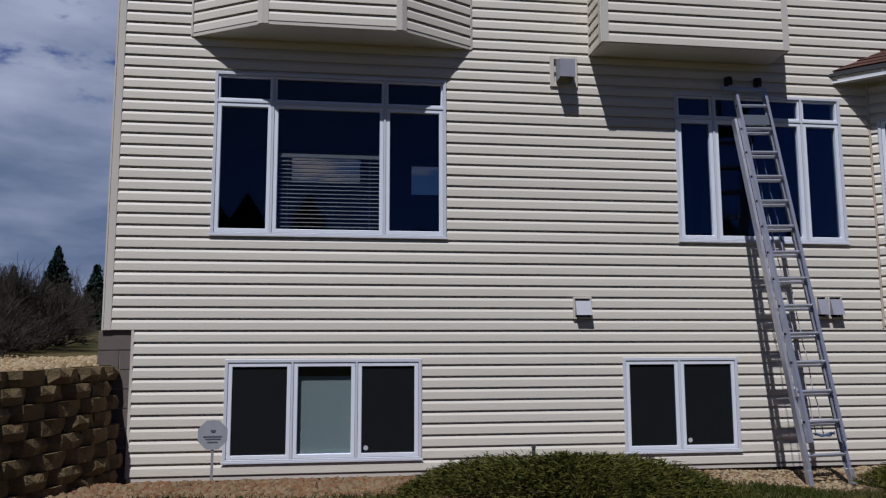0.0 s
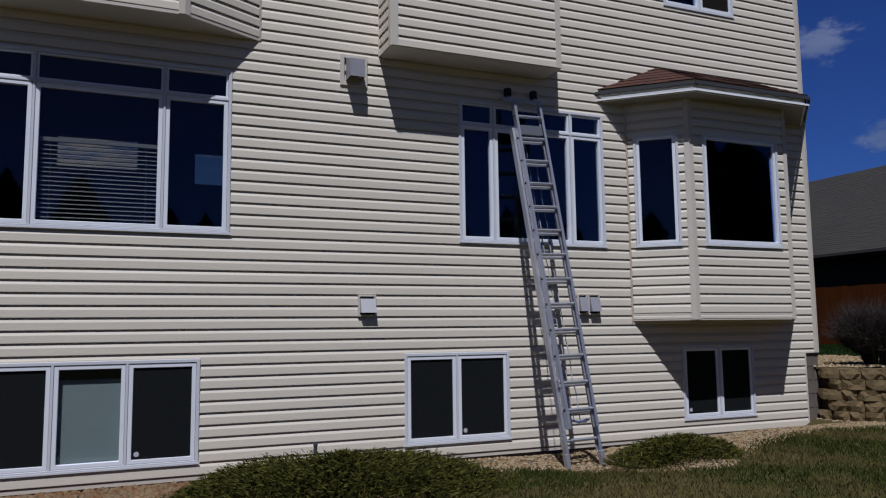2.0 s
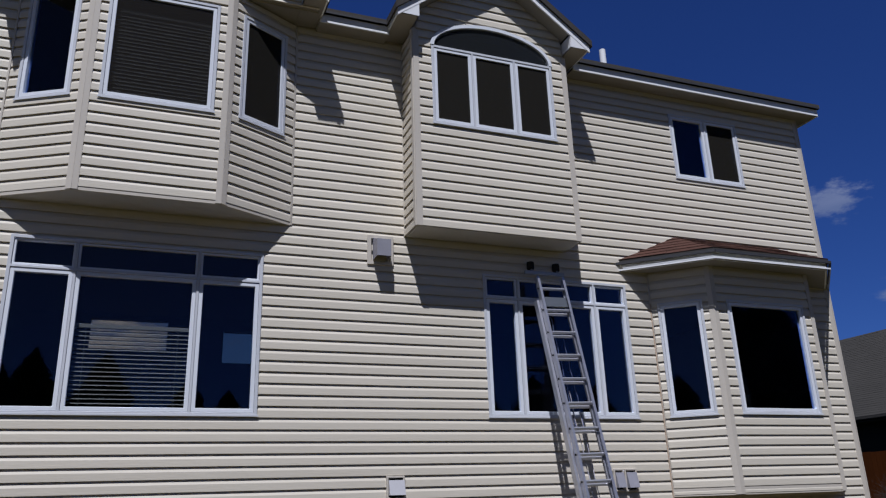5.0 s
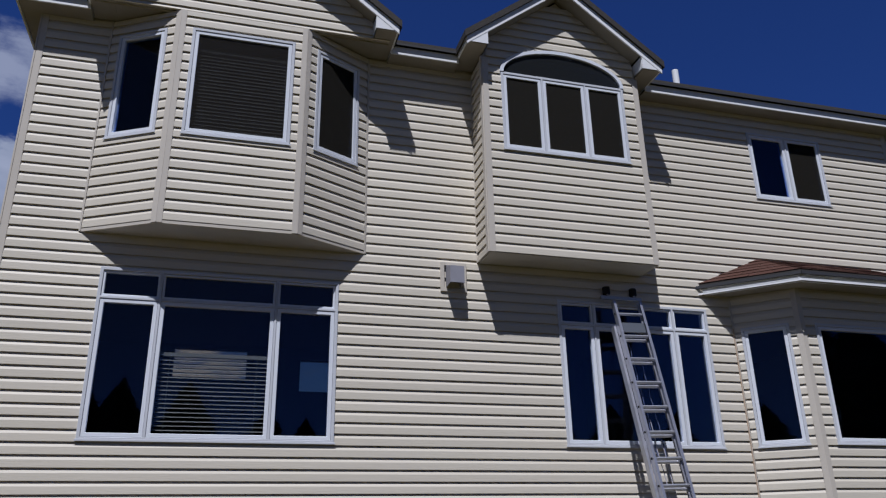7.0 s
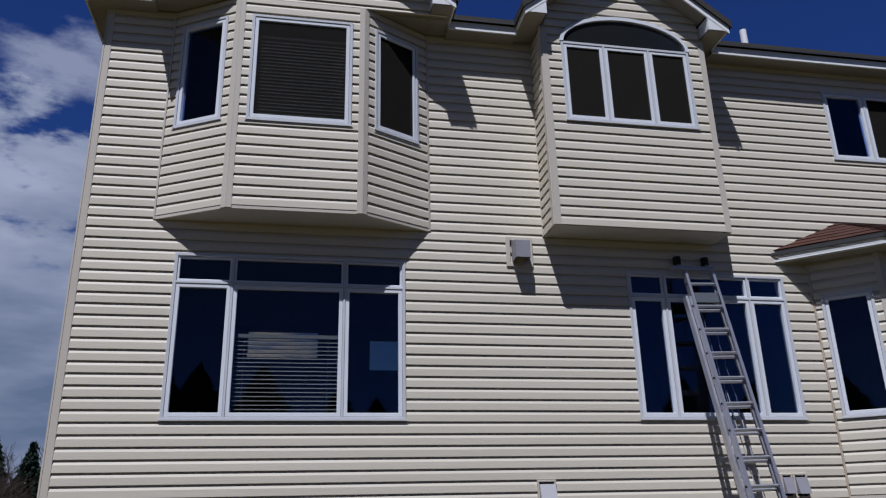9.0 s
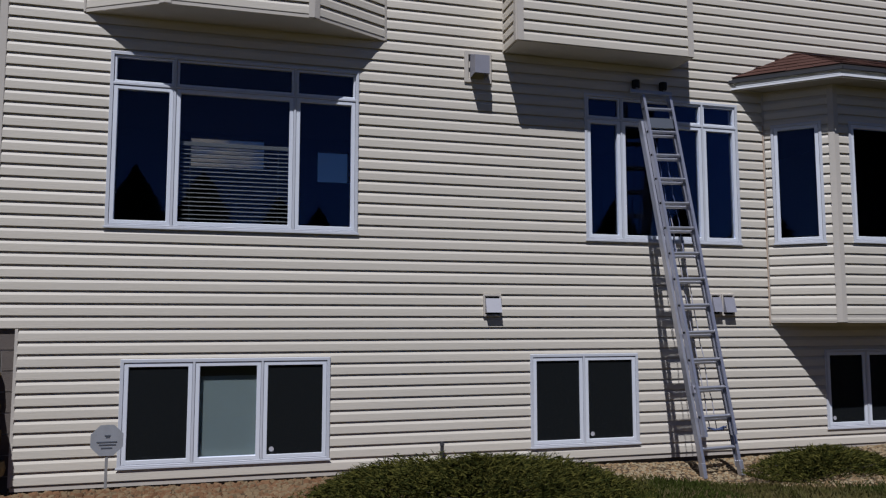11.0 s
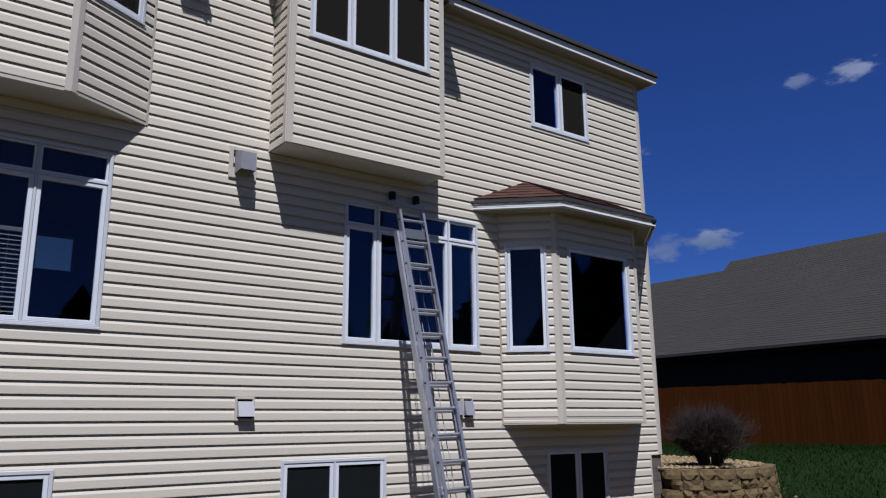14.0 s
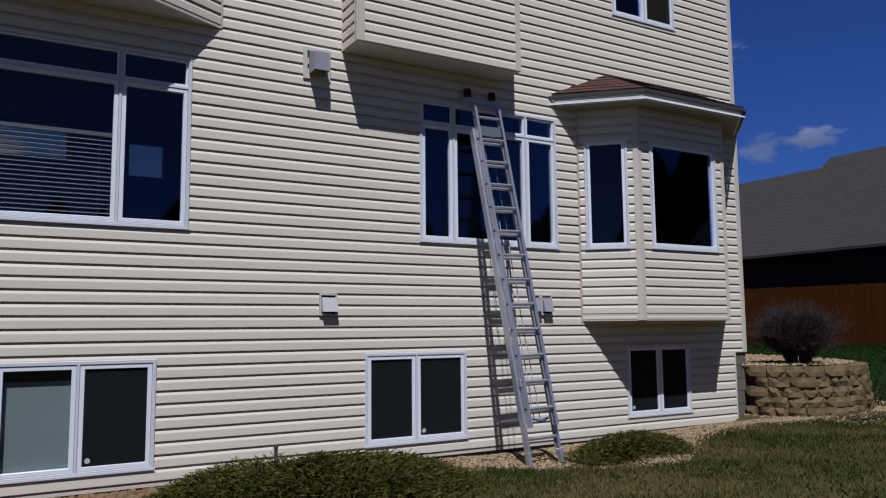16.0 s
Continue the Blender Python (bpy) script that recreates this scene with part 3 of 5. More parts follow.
sh.box(bx0, bx0 + 0.09, YX + 0.095, YW, bz0, 7.49); sh.box(bx1 - 0.09, bx1, YX + 0.095, YW, bz0, 7.49)
step = (bx1 - bx0) / 24
for i in range(24):
    xa, xb = bx0 + i * step, bx0 + (i + 1) * step
    lo = [arch(x) if AX0 < x < AX1 else ASPRING for x in (xa, xb)]
    hi = [gable_top(x) - 0.02 for x in (xa, xb)]
    sh.add([(xa, YX + 0.001, lo[0]), (xb, YX + 0.001, lo[1]), (xb, YX + 0.001, hi[1]), (xa, YX + 0.001, hi[0])], [(0, 1, 2, 3)])
    sh.add([(xa, YX + 0.09, lo[0]), (xb, YX + 0.09, lo[1]), (xb, YX + 0.09, hi[1]), (xa, YX + 0.09, hi[0])], [(3, 2, 1, 0)])
boxed = sh.make("boxed_wall", TRIM, house, "boxed-out gabled wall clad in cream siding")
BF = face_frame(0, YX, 1, 0)
slices = [(acx - ahw * math.sqrt(1 - k * k), acx + ahw * math.sqrt(1 - k * k), ASPRING + ARISE * k - 0.02, ASPRING + ARISE * (k + 0.1)) for k in [i / 10 for i in range(10)]]
clad(BF, 0, bz0 - 0.012, 8.46, [(AX0, AX1, AZ0, ASPRING), *slices], boxed,
     limits=lambda z: (max(bx0 + 0.04, GX - GTIP - 0.09 + (z - GEAVE) / GSLOPE), min(bx1 - 0.04, GX + GTIP + 0.09 - (z - GEAVE) / GSLOPE)), row0=bz0 - 0.012)
for T in (face_frame(bx0, YW, 0, -1), face_frame(bx1, YX, 0, 1)):
    clad(T, YW - YX, bz0 - 0.012, 7.49, [], boxed, limits=lambda z: (0.02, YW - YX - 0.02), row0=bz0 - 0.012)
for T in (face_frame(bx0, YW, 0, -1),):
    Shape(T).box(YW - YX - 0.055, YW - YX + 0.015, -0.03, -0.001, bz0 - 0.015, 7.49).make("corner_post", TRIM, boxed)
    Shape(T).box(0.0, 0.03, -0.03, -0.001, bz0 - 0.015, 7.49).make("corner_post", TRIM, boxed)
for T, u in ((BF, bx0 - 0.015), (BF, bx1 - 0.062)):
    Shape(T).box(u, u + 0.077, -0.0295, -0.001, bz0 - 0.015, 7.46).make("corner_post", TRIM, boxed)
Shape().box(bx0, bx1, YX, YW - 0.03, bz0 - 0.02, bz0 - 0.002).make("bay_soffit", BAY_SOFFIT, boxed, "cream soffit board under the boxed-out wall")
Shape().box(bx0, bx1, YX - 0.012, YX - 0.002, bz0 - 0.020, bz0 - 0.013).make("bottom_trim", TRIM, boxed)
w = window(BF, house, AX0, AX1, AZ0, ASPRING, [3.686, 4.306], screens=(0, 1, 2), screen=SCREEN_B, label="white triple window under an arched light")
sh = Shape()
N = 28
for grow, inner, y0, y1 in ((0.0, -0.038, -0.042, 0.08),):
    ring = []
    for i in range(N + 1):
        a = math.pi * i / N
        ring.append((acx - (ahw + 0.012) * math.cos(a), ASPRING + (ARISE + 0.012) * math.sin(a), acx - (ahw - 0.038) * math.cos(a), ASPRING + (ARISE - 0.038) * math.sin(a)))
    vs, fs = [], []
    for ox, oz, ix, iz in ring:
        vs += [(ox, YX + y0, oz), (ix, YX + y0, iz), (ix, YX + y1, iz), (ox, YX + y1, oz)]
    for i in range(N):
        fs += [(4 * i + j, 4 * i + (j + 1) % 4, 4 * i + 4 + (j + 1) % 4, 4 * i + 4 + j) for j in range(4)]
    sh.add(vs, fs)
sh.make("arch_casing", SASH, w)
sh = Shape()
pts = [(acx - (ahw - 0.04) * math.cos(math.pi * i / N), ASPRING + 0.01 + (ARISE - 0.045) * math.sin(math.pi * i / N)) for i in range(N + 1)]
sh.add([(x, YX + 0.01, z) for x, z in pts], [list(range(N + 1))])
sh.make("arched_pane", GLASS, w).visible_shadow = False
sh = Shape()
sh.add([(x, YX - 0.012, z) for x, z in pts], [list(range(N + 1))])
sh.make("insect_screen", SCREEN, w, "dark screen in the arched light")

# ---------------------------------------------------------------- roofs
YE, ZF0, ZF1 = 7.715, 7.446, 7.566                   # the eave's front, its fascia's bottom and top
XE0, XE1 = X0 - 0.25, X1 + 0.25
roof = Shape()
rid = (YBACK + YE) / 2
YD, ZD = YE - 0.04, ZF1 + 0.072                    # the shingles overhang the fascia
rz = ZD + (rid - YD) * 0.5
roof.slab([(XE0, YD, ZD), (XE1, YD, ZD), (XE1 - 2.65, rid, rz), (XE0 + 2.65, rid, rz)], 0.07)
roof.slab([(XE1, YBACK + 0.3, ZD), (XE0, YBACK + 0.3, ZD), (XE0 + 2.65, rid, rz), (XE1 - 2.65, rid, rz)], 0.07)
roof.slab([(XE1 + 0.02, YD, ZD), (XE1 + 0.02, YBACK + 0.3, ZD), (XE1 - 2.65, rid, rz)], 0.07)
roof.slab([(XE0 - 0.02, YBACK + 0.3, ZD), (XE0 - 0.02, YD, ZD), (XE0 + 2.65, rid, rz)], 0.07)
roof = roof.make("roof", SHINGLE_DARK, house, "dark shingled hipped roof with boxed eaves")
AXC, ATIP = -0.11, 1.816                           # the larger gable over the angled bay
segs = [(XE0, AXC - ATIP + 0.02), (AXC + ATIP - 0.02, GX - GTIP + 0.02), (GX + GTIP - 0.02, XE1)]
for a, b in segs:
    Shape().box(a, b, YE, YE + 0.02, ZF0, ZF1).make("fascia", WHITE, roof, "white eave fascia", bevel=0.004)
    Shape().box(a, b, YD - 0.004, YD - 0.001, ZD - 0.074, ZD - 0.045).make("drip_edge", METAL_DARK, roof)
    Shape().box(a, b, YE + 0.021, YW - 0.002, ZF0 + 0.012, ZF0 + 0.024).make("soffit", SHADED_SOFFIT, roof)
for x in (XE0, XE1 - 0.02):
    Shape().box(x, x + 0.02, YE + 0.021, YBACK + 0.25, ZF0, ZF1).make("fascia", WHITE, roof)
Shape().box(X1 + 0.021, XE1 - 0.021, YE + 0.021, YBACK, ZF0 + 0.026, ZF0 + 0.038).make("soffit", SHADED_SOFFIT, roof)
Shape().box(XE0 + 0.021, X0 - 0.021, YE + 0.021, YBACK, ZF0 + 0.026, ZF0 + 0.038).make("soffit", SHADED_SOFFIT, roof)


def gable(cx, tip, slope, ze, yfront, ywall, xw0, xw1, name):
    """A front gable: two roof plates, white rake boards, boxed returns and soffits."""
    top = ze + 0.195 + tip * slope
    yb = 10.6
    sh = Shape()
    for s in (-1, 1):
        e = cx + s * (tip + 0.03)
        pts = [(e, yfront - 0.03, ze + 0.195 - 0.024), (e, yb, ze + 0.195 - 0.024), (cx, yb, top), (cx, yfront - 0.03, top)]
        sh.slab(pts if s < 0 else pts[::-1], 0.10)
    g = sh.make(name, SHINGLE_DARK, house, "dark shingled front gable with white rake boards")
    for s in (-1, 1):
        sh = Shape()
        n = 0.135
        quad = [(cx + s * tip, ze - 0.01), (cx, ze - 0.01 + tip * slope), (cx, ze - 0.01 + tip * slope + n), (cx + s * tip, ze - 0.01 + n)]
        sh.add([(x, y, z) for y in (yfront, yfront + 0.022) for x, z in quad], [(0, 1, 2, 3), (7, 6, 5, 4), (0, 4, 5, 1), (1, 5, 6, 2), (2, 6, 7, 3), (3, 7, 4, 0)])
        sh.make("rake_board", WHITE, g, "white rake board")
        # the return at the foot of the rake
        sh = Shape()
        xa, xb = cx + s * tip, cx + s * (tip - 0.29)
        sh.add([(xa, yfront + 0.004, ze + 0.03), (xb, yfront + 0.004, ze + 0.03), (xb, yfront + 0.004, ze + 0.25), (xa, yfront + 0.004, ze + 0.045)], [(0, 1, 2, 3)])
        sh.make("eave_return", WHITE, g, "white boxed eave return")
        Shape().box(min(xa, xa - s * 0.02), max(xa, xa - s * 0.02), yfront + 0.023, YE + 0.3, ze + 0.03, ze + 0.12).make("side_fascia", WHITE, g)
        wx = xw0 if s < 0 else xw1
        Shape().box(min(xa - s * 0.021, wx), max(xa - s * 0.021, wx), yfront + 0.024, YW - 0.03, ze + 0.03, ze + 0.042).make("soffit", SHADED_SOFFIT, g)
        # sloping soffit between rake and wall
        sh = Shape()
        sh.add([(cx + s * (tip - 0.3), yfront + 0.023, ze + 0.012 + 0.3 * slope), (cx, yfront + 0.023, ze + 0.012 + tip * slope), (cx, ywall + 0.02, ze + 0.012 + tip * slope), (cx + s * (tip - 0.3), ywall + 0.02, ze + 0.012 + 0.3 * slope)], [(0, 1, 2, 3)])
        sh.make("rake_soffit", SHADED_SOFFIT, g)
        # the boxed end between return and wall
        sh = Shape().box(min(xb, xb + s * 0.012), max(xb, xb + s * 0.012), yfront + 0.024, ywall + 0.0, ze + 0.03, ze + 0.22)
        sh.make("return_side", WHITE, g)
    return g


gable(GX, GTIP, GSLOPE, GEAVE, 7.29, YX, GX - GTIP + 0.29, GX + GTIP - 0.29, "gable_roof")
ga = gable(AXC, ATIP, GSLOPE, GEAVE - 0.01, 7.305, YA, AXC - ATIP + 0.29, AXC + ATIP - 0.29, "gable_roof")
# gable wall over the angled bay
GF = face_frame(0, YA, 1, 0)
atop = lambda x: GEAVE + (ATIP - abs(x - AXC)) * GSLOPE
sh = Shape()
sh.add([(AXC - ATIP + 0.06, YA + 0.001, 7.48), (AXC + ATIP - 0.06, YA + 0.001, 7.48), (AXC, YA + 0.001, atop(AXC) - 0.02)], [(0, 1, 2)])
sh.add([(AXC - ATIP + 0.06, YA + 0.06, 7.48), (AXC + ATIP - 0.06, YA + 0.06, 7.48), (AXC, YA + 0.06, atop(AXC) - 0.02)], [(2, 1, 0)])
gw = sh.make("gable_wall", TRIM, house, "gable wall clad in cream siding")
clad(GF, 0, 7.485, atop(AXC) - 0.1, [], gw, limits=lambda z: (AXC - ATIP - 0.05 + max(0.12, (z - GEAVE) / GSLOPE), AXC + ATIP + 0.05 - max(0.12, (z - GEAVE) / GSLOPE)), row0=4.79)
Shape().box(AXC - ATIP + 0.291, AXC + ATIP - 0.291, YA - 0.001, YW - 0.03, 7.502, 7.514).make("soffit", SHADED_SOFFIT, ga)

# hipped roof of the middle bay, with its shingle courses
OV = 0.33
d45 = OV * math.tan(radians(22.5))
eave_pts = [(6.405 - OV * 1.41, YW), (7.015 - d45, YB - OV), (8.735 + d45, YB - OV), (9.30 + OV * 1.41, YW)]
peak = [(6.97, YW - 0.01, 5.13), (8.72, YW - 0.01, 5.13)]
ZE = 4.69
sh = Shape()
e3 = [(x, y, ZE) for x, y in eave_pts]
sh.slab([e3[0], e3[1], peak[0]], 0.03); sh.slab([e3[1], e3[2], peak[1], peak[0]], 0.03); sh.slab([e3[2], e3[3], peak[1]], 0.03)
broof = sh.make("bay_roof", SHINGLE_DARK, house, "small hipped bay roof with reddish brown shingles")
for (a, b) in zip(e3, e3[1:]):
    T = face_frame(a[0], a[1], b[0] - a[0], b[1] - a[1])
    L = math.dist(a, b)
    Shape(T).box(0.016, L - 0.016, 0.035, 0.055, ZE - 0.15, ZE - 0.033).make("fascia", WHITE, broof, "grey-white fascia")
    Shape(T).box(-0.008, L + 0.008, -0.018, -0.006, ZE - 0.15, ZE - 0.128).make("drip_edge", WHITE, broof, "white lower fascia edge")
    Shape(T).box(-0.008, L + 0.008, -0.038, -0.006, ZE - 0.066, ZE - 0.03).make("drip_edge", METAL_DARK, broof)
Shape().prism([(x + (0.02 if i < 2 else -0.02), min(y + 0.02, YW - 0.002)) for i, (x, y) in enumerate(eave_pts)], ZE - 0.148, ZE - 0.136).make("soffit", SHADED_SOFFIT, broof)
rng = random.Random(5)
for i, (lo_a, lo_b, up_a, up_b) in enumerate(((e3[0], e3[1], peak[0], peak[0]), (e3[1], e3[2], peak[0], peak[1]), (e3[2], e3[3], peak[1], peak[1]))):
    lo_a, lo_b, up_a, up_b = map(Vector, (lo_a, lo_b, up_a, up_b))
    rows = 6
    nrm = (lo_b - lo_a).cross(up_a - lo_a).normalized()
    for r in range(rows):
        t0, t1 = r / rows, min(1.0, (r + 1.12) / rows)
        a0, b0, a1, b1 = lo_a.lerp(up_a, t0), lo_b.lerp(up_b, t0), lo_a.lerp(up_a, t1), lo_b.lerp(up_b, t1)
        width = (b0 - a0).length
        n = max(1, round(width / 0.30))
        off = (r % 2) * 0.5 / n
        marks = sorted({0.0, 1.0, *(min(1.0, max(0.0, (k + rng.uniform(-0.15, 0.15)) / n + off)) for k in range(1, n + 1))})
        for s, e in zip(marks, marks[1:]):
            if e - s < 0.02:
                continue
            g = 0.002 / max(width, 0.05)
            lift = nrm * rng.uniform(0.012, 0.018)
            q = [a0.lerp(b0, s + g) + lift, a0.lerp(b0, e - g) + lift, a1.lerp(b1, e - g) + nrm * 0.006, a1.lerp(b1, s + g) + nrm * 0.006]
            sh = Shape().add([*q, *(p - nrm * 0.008 for p in q)], [(0, 1, 2, 3), (0, 4, 5, 1), (1, 5, 6, 2), (3, 7, 4, 0)])
            sh.make("shingle", SHINGLE, broof)
# the plumbing vent over the main roof
Shape().tube((6.35, 8.35, 7.85), (6.35, 8.35, 8.36), 0.05, n=14).make("vent_pipe", WHITE, roof, "white plastic vent pipe", smooth=False)
# the thin cable down the wall beside the middle bay
Shape().box(6.385, 6.400, YW - 0.034, YW - 0.021, 1.55, 4.10).make("cable", CABLE, house, "thin tan cable on the siding")

# ---------------------------------------------------------------- ground
LEFT_WALL = [(-5.2, 1.6), (-4.5, 2.8), (-3.75, 4.2), (-3.15, 5.4), (-2.75, 6.3), (-2.42, 7.15), (-2.27, 7.62), (-2.24, 7.97)]
RIGHT_WALL = [(9.66, 7.97), (9.75, 7.55), (10.10, 7.20), (10.75, 7.02), (11.5, 7.08), (12.2, 7.45), (12.8, 8.2), (13.3, 9.4), (13.6, 11.0)]


def smooth(a, b, x):
    t = min(1.0, max(0.0, (x - a) / (b - a)))
    return t * t * (3 - 2 * t)


def inside(poly, x, y):
    hit = False
    for (xa, ya), (xb, yb) in zip(poly, poly[1:] + poly[:1]):
        if (ya > y) != (yb > y) and x < xa + (y - ya) / (yb - ya) * (xb - xa):
            hit = not hit
    return hit


LEFT_AREA = LEFT_WALL + [(-2.24, 60), (-200, 60), (-200, 1.6)]
RIGHT_AREA = RIGHT_WALL + [(13.6, 60), (9.5, 60)]


def ground_z(x, y):
    z = 0.02 * math.sin(0.9 * x) * math.sin(0.7 * y + 1)
    z += 0.035 + 0.07 * smooth(5.5, 8.5, x)
    z -= 0.11 * math.exp(-((x - 4.87) / 0.75) ** 2 - ((y - 6.75) / 0.6) ** 2)      # the worn hollow at the ladder's foot
    if -2.3 < x < 9.6:
        z -= 0.12 * smooth(7.40, 7.85, y)                                             # the bed falls towards the footing
    z *= 1 - smooth(20, 30, math.hypot(x, y))
    if x > 10.5 or y > 8:
        z += 0.80 * smooth(12.2, 19.0, x + 0.35 * (y - 8)) if x > 5 else 0
    return z


def upper_left(x, y):
    return 1.13 + 0.03 * math.sin(2 * x) + 0.030 * max(0.0, min(y, 45) - 8.0)


def sheet(name, xs, ys, height, keep, mat, kind_label):
    v, idx, f = [], {}, []
    for i, x in enumerate(xs):
        for j, y in enumerate(ys):
            idx[i, j] = len(v); v.append((x, y, height(x, y)))
    for i in range(len(xs) - 1):
        for j in range(len(ys) - 1):
            if keep((xs[i] + xs[i + 1]) / 2, (ys[j] + ys[j + 1]) / 2):
                f.append((idx[i, j], idx[i + 1, j], idx[i + 1, j + 1], idx[i, j + 1]))
    sh = Shape(); sh.v, sh.f = [Vector(p) for p in v], f
    return tagged(sh.make(name, mat, smooth=True), kind_label, name, kind="structure")


def spaced(*parts):
    out = []
    for a, b, s in parts:
        n = max(1, round((b - a) / s))
        out += [a + (b - a) * i / n for i in range(n)]
    return out + [parts[-1][1]]


gx = spaced((-900, -100, 100), (-100, -12, 8), (-12, 24, 0.3), (24, 100, 8), (100, 900, 100))
gy = spaced((-900, -60, 120), (-60, -4, 7), (-4, 9, 0.25), (9, 30, 1.0), (30, 100, 7), (100, 900, 100))
sheet("ground", gx, gy, ground_z, lambda x, y: True, GRASS_GROUND, "patchy spring lawn, green and straw brown")
lx = spaced((-260, -40, 20), (-40, -8, 2), (-8, -2.25, 0.12))
ly = spaced((1.6, 9, 0.12), (9, 60, 3), (60, 260, 40))
bank = [(x - 0.19, y + 0.06) for x, y in LEFT_WALL[:-1]] + [(-2.42, 7.97), (-2.42, 400), (-400, 400), (-400, 1.6)]
sheet("bank_ground", lx, ly, upper_left, lambda x, y: inside(bank, x, y), GRASS_GROUND, "rough grass above the retaining wall")
rbank = [(9.60, 8.1), (9.95, 7.62), (10.22, 7.40), (10.75, 7.24), (11.42, 7.30), (12.05, 7.62), (12.6, 8.3), (13.1, 9.5), (13.4, 11.0), (9.6, 11.0)]
sheet("bed_ground", spaced((9.5, 13.6, 0.1)), spaced((7.0, 11.0, 0.1)), lambda x, y: 0.86 + 0.02 * math.sin(5 * x), lambda x, y: inside(rbank, x, y), SOIL, "soil of the raised planting bed")


# ---------------------------------------------------------------- retaining walls of split stone
def rough_block(seed, w, h, d, swell=1.0, rough=0.012):
    """A split-faced block: its front broken and uneven, its base at the origin."""
    r = random.Random(seed)
    nx, nz = 5, 3
    v, f = [], []
    for j in range(nz):
        for i in range(nx):
            u, t = i / (nx - 1), j / (nz - 1)
            out = swell * ((-0.022, 0.040, 0.046, 0.030, -0.004)[i] - (0.016 if j in (0, nz - 1) else 0.0)) + r.uniform(-rough, rough)
            v.append(((u - 0.5) * (w - 0.008), -out, t * (h - 0.006) + (r.uniform(-0.004, 0.002) if j else 0)))
    for j in range(nz - 1):
        for i in range(nx - 1):
            k = j * nx + i
            f += [(k, k + 1, k + nx + 1), (k, k + nx + 1, k + nx)] if r.random() < 0.5 else [(k, k + 1, k + nx), (k + 1, k + nx + 1, k + nx)]
    b = len(v)
    tw = w * 0.5 - 0.03
    v += [(-tw, d, 0), (tw, d, 0), (tw, d, h - 0.006), (-tw, d, h - 0.006)]
    top = [(nz - 1) * nx + i for i in range(nx)]
    f += [[*top, b + 2, b + 3], [0, b, b + 1, *range(nx - 1, 0, -1)], [b, b + 3, b + 2, b + 1]]
    f += [[0, nx, 2 * nx, b + 3, b], [nx - 1, b + 1, b + 2, 3 * nx - 1, 2 * nx - 1]]
    me = bpy.data.meshes.new("stone_block")
    me.from_pydata(v, [], f)
    me.materials.append(STONE)
    return me


def along(path, s):
    """The place and direction at the length s of a path."""
    for (xa, ya), (xb, yb) in zip(path, path[1:]):
        L = math.hypot(xb - xa, yb - ya)
        if s <= L:
            return Vector((xa + (xb - xa) * s / L, ya + (yb - ya) * s / L)), Vector((xb - xa, yb - ya)).normalized()
        s -= L
    return None, None


def retaining_wall(path, rows, h, base, w, seed, label, batter=0.012, swell=1.0, rough=0.02):
    rr = random.Random(seed)
    t = thing("retaining_wall", (*path[len(path) // 2], base), label, "retaining wall", kind="structure")
    widths = [w * q for q in (0.72, 0.85, 0.95, 1.05, 1.18, 1.3)] if swell < 1 else [w] * 6
    meshes = [rough_block(seed + i, q, h, 0.24, swell, rough) for i, q in enumerate(widths)]
    for k in range(rows):
        s = (k % 2) * w * 0.5
        pick = rr.randrange(6)
        while True:
            s += widths[pick] * 0.5
            p, d = along(path, s)
            if p is None:
                break
            inward = Vector((-d.y, d.x))
            p = p + inward * (batter * k + rr.uniform(-0.008, 0.008))
            ob = new("stone_block", meshes[pick])
            ob.parent = t
            ob.matrix_basis = Matrix.Translation(Vector((p.x, p.y, base + k * h)) - PLACE[t]) @ pose(0, 0, 0, 0, 0, math.degrees(math.atan2(d.y, d.x)) + rr.uniform(-2, 2))
            s += widths[pick] * 0.5
            pick = rr.randrange(6)
    # earth fill, so that no light shows through the joints
    sh = Shape()
    pts = []
    s = 0.0
    while True:
        p, d = along(path, s)
        if p is None:
            break
        pts.append((p + Vector((-d.y, d.x)) * (0.07 + batter * rows), d))
        s += 0.2
    top = base + rows * h - 0.02
    for (p, _), (q, _) in zip(pts, pts[1:]):
        sh.add([(p.x, p.y, base - 0.1), (q.x, q.y, base - 0.1), (q.x, q.y, top), (p.x, p.y, top)], [(0, 1, 2, 3)])
    sh.make("fill", SOIL, t)
    return t


retaining_wall(LEFT_WALL, 8, 0.146, -0.01, 0.44, 11, "brown split-faced concrete stone retaining wall, partly shaded", batter=0.016, swell=1.1, rough=0.024)
retaining_wall(RIGHT_WALL, 5, 0.152, 0.10, 0.29, 31, "tan split-faced stone retaining wall round a raised bed", batter=0.012, swell=0.75, rough=0.022)


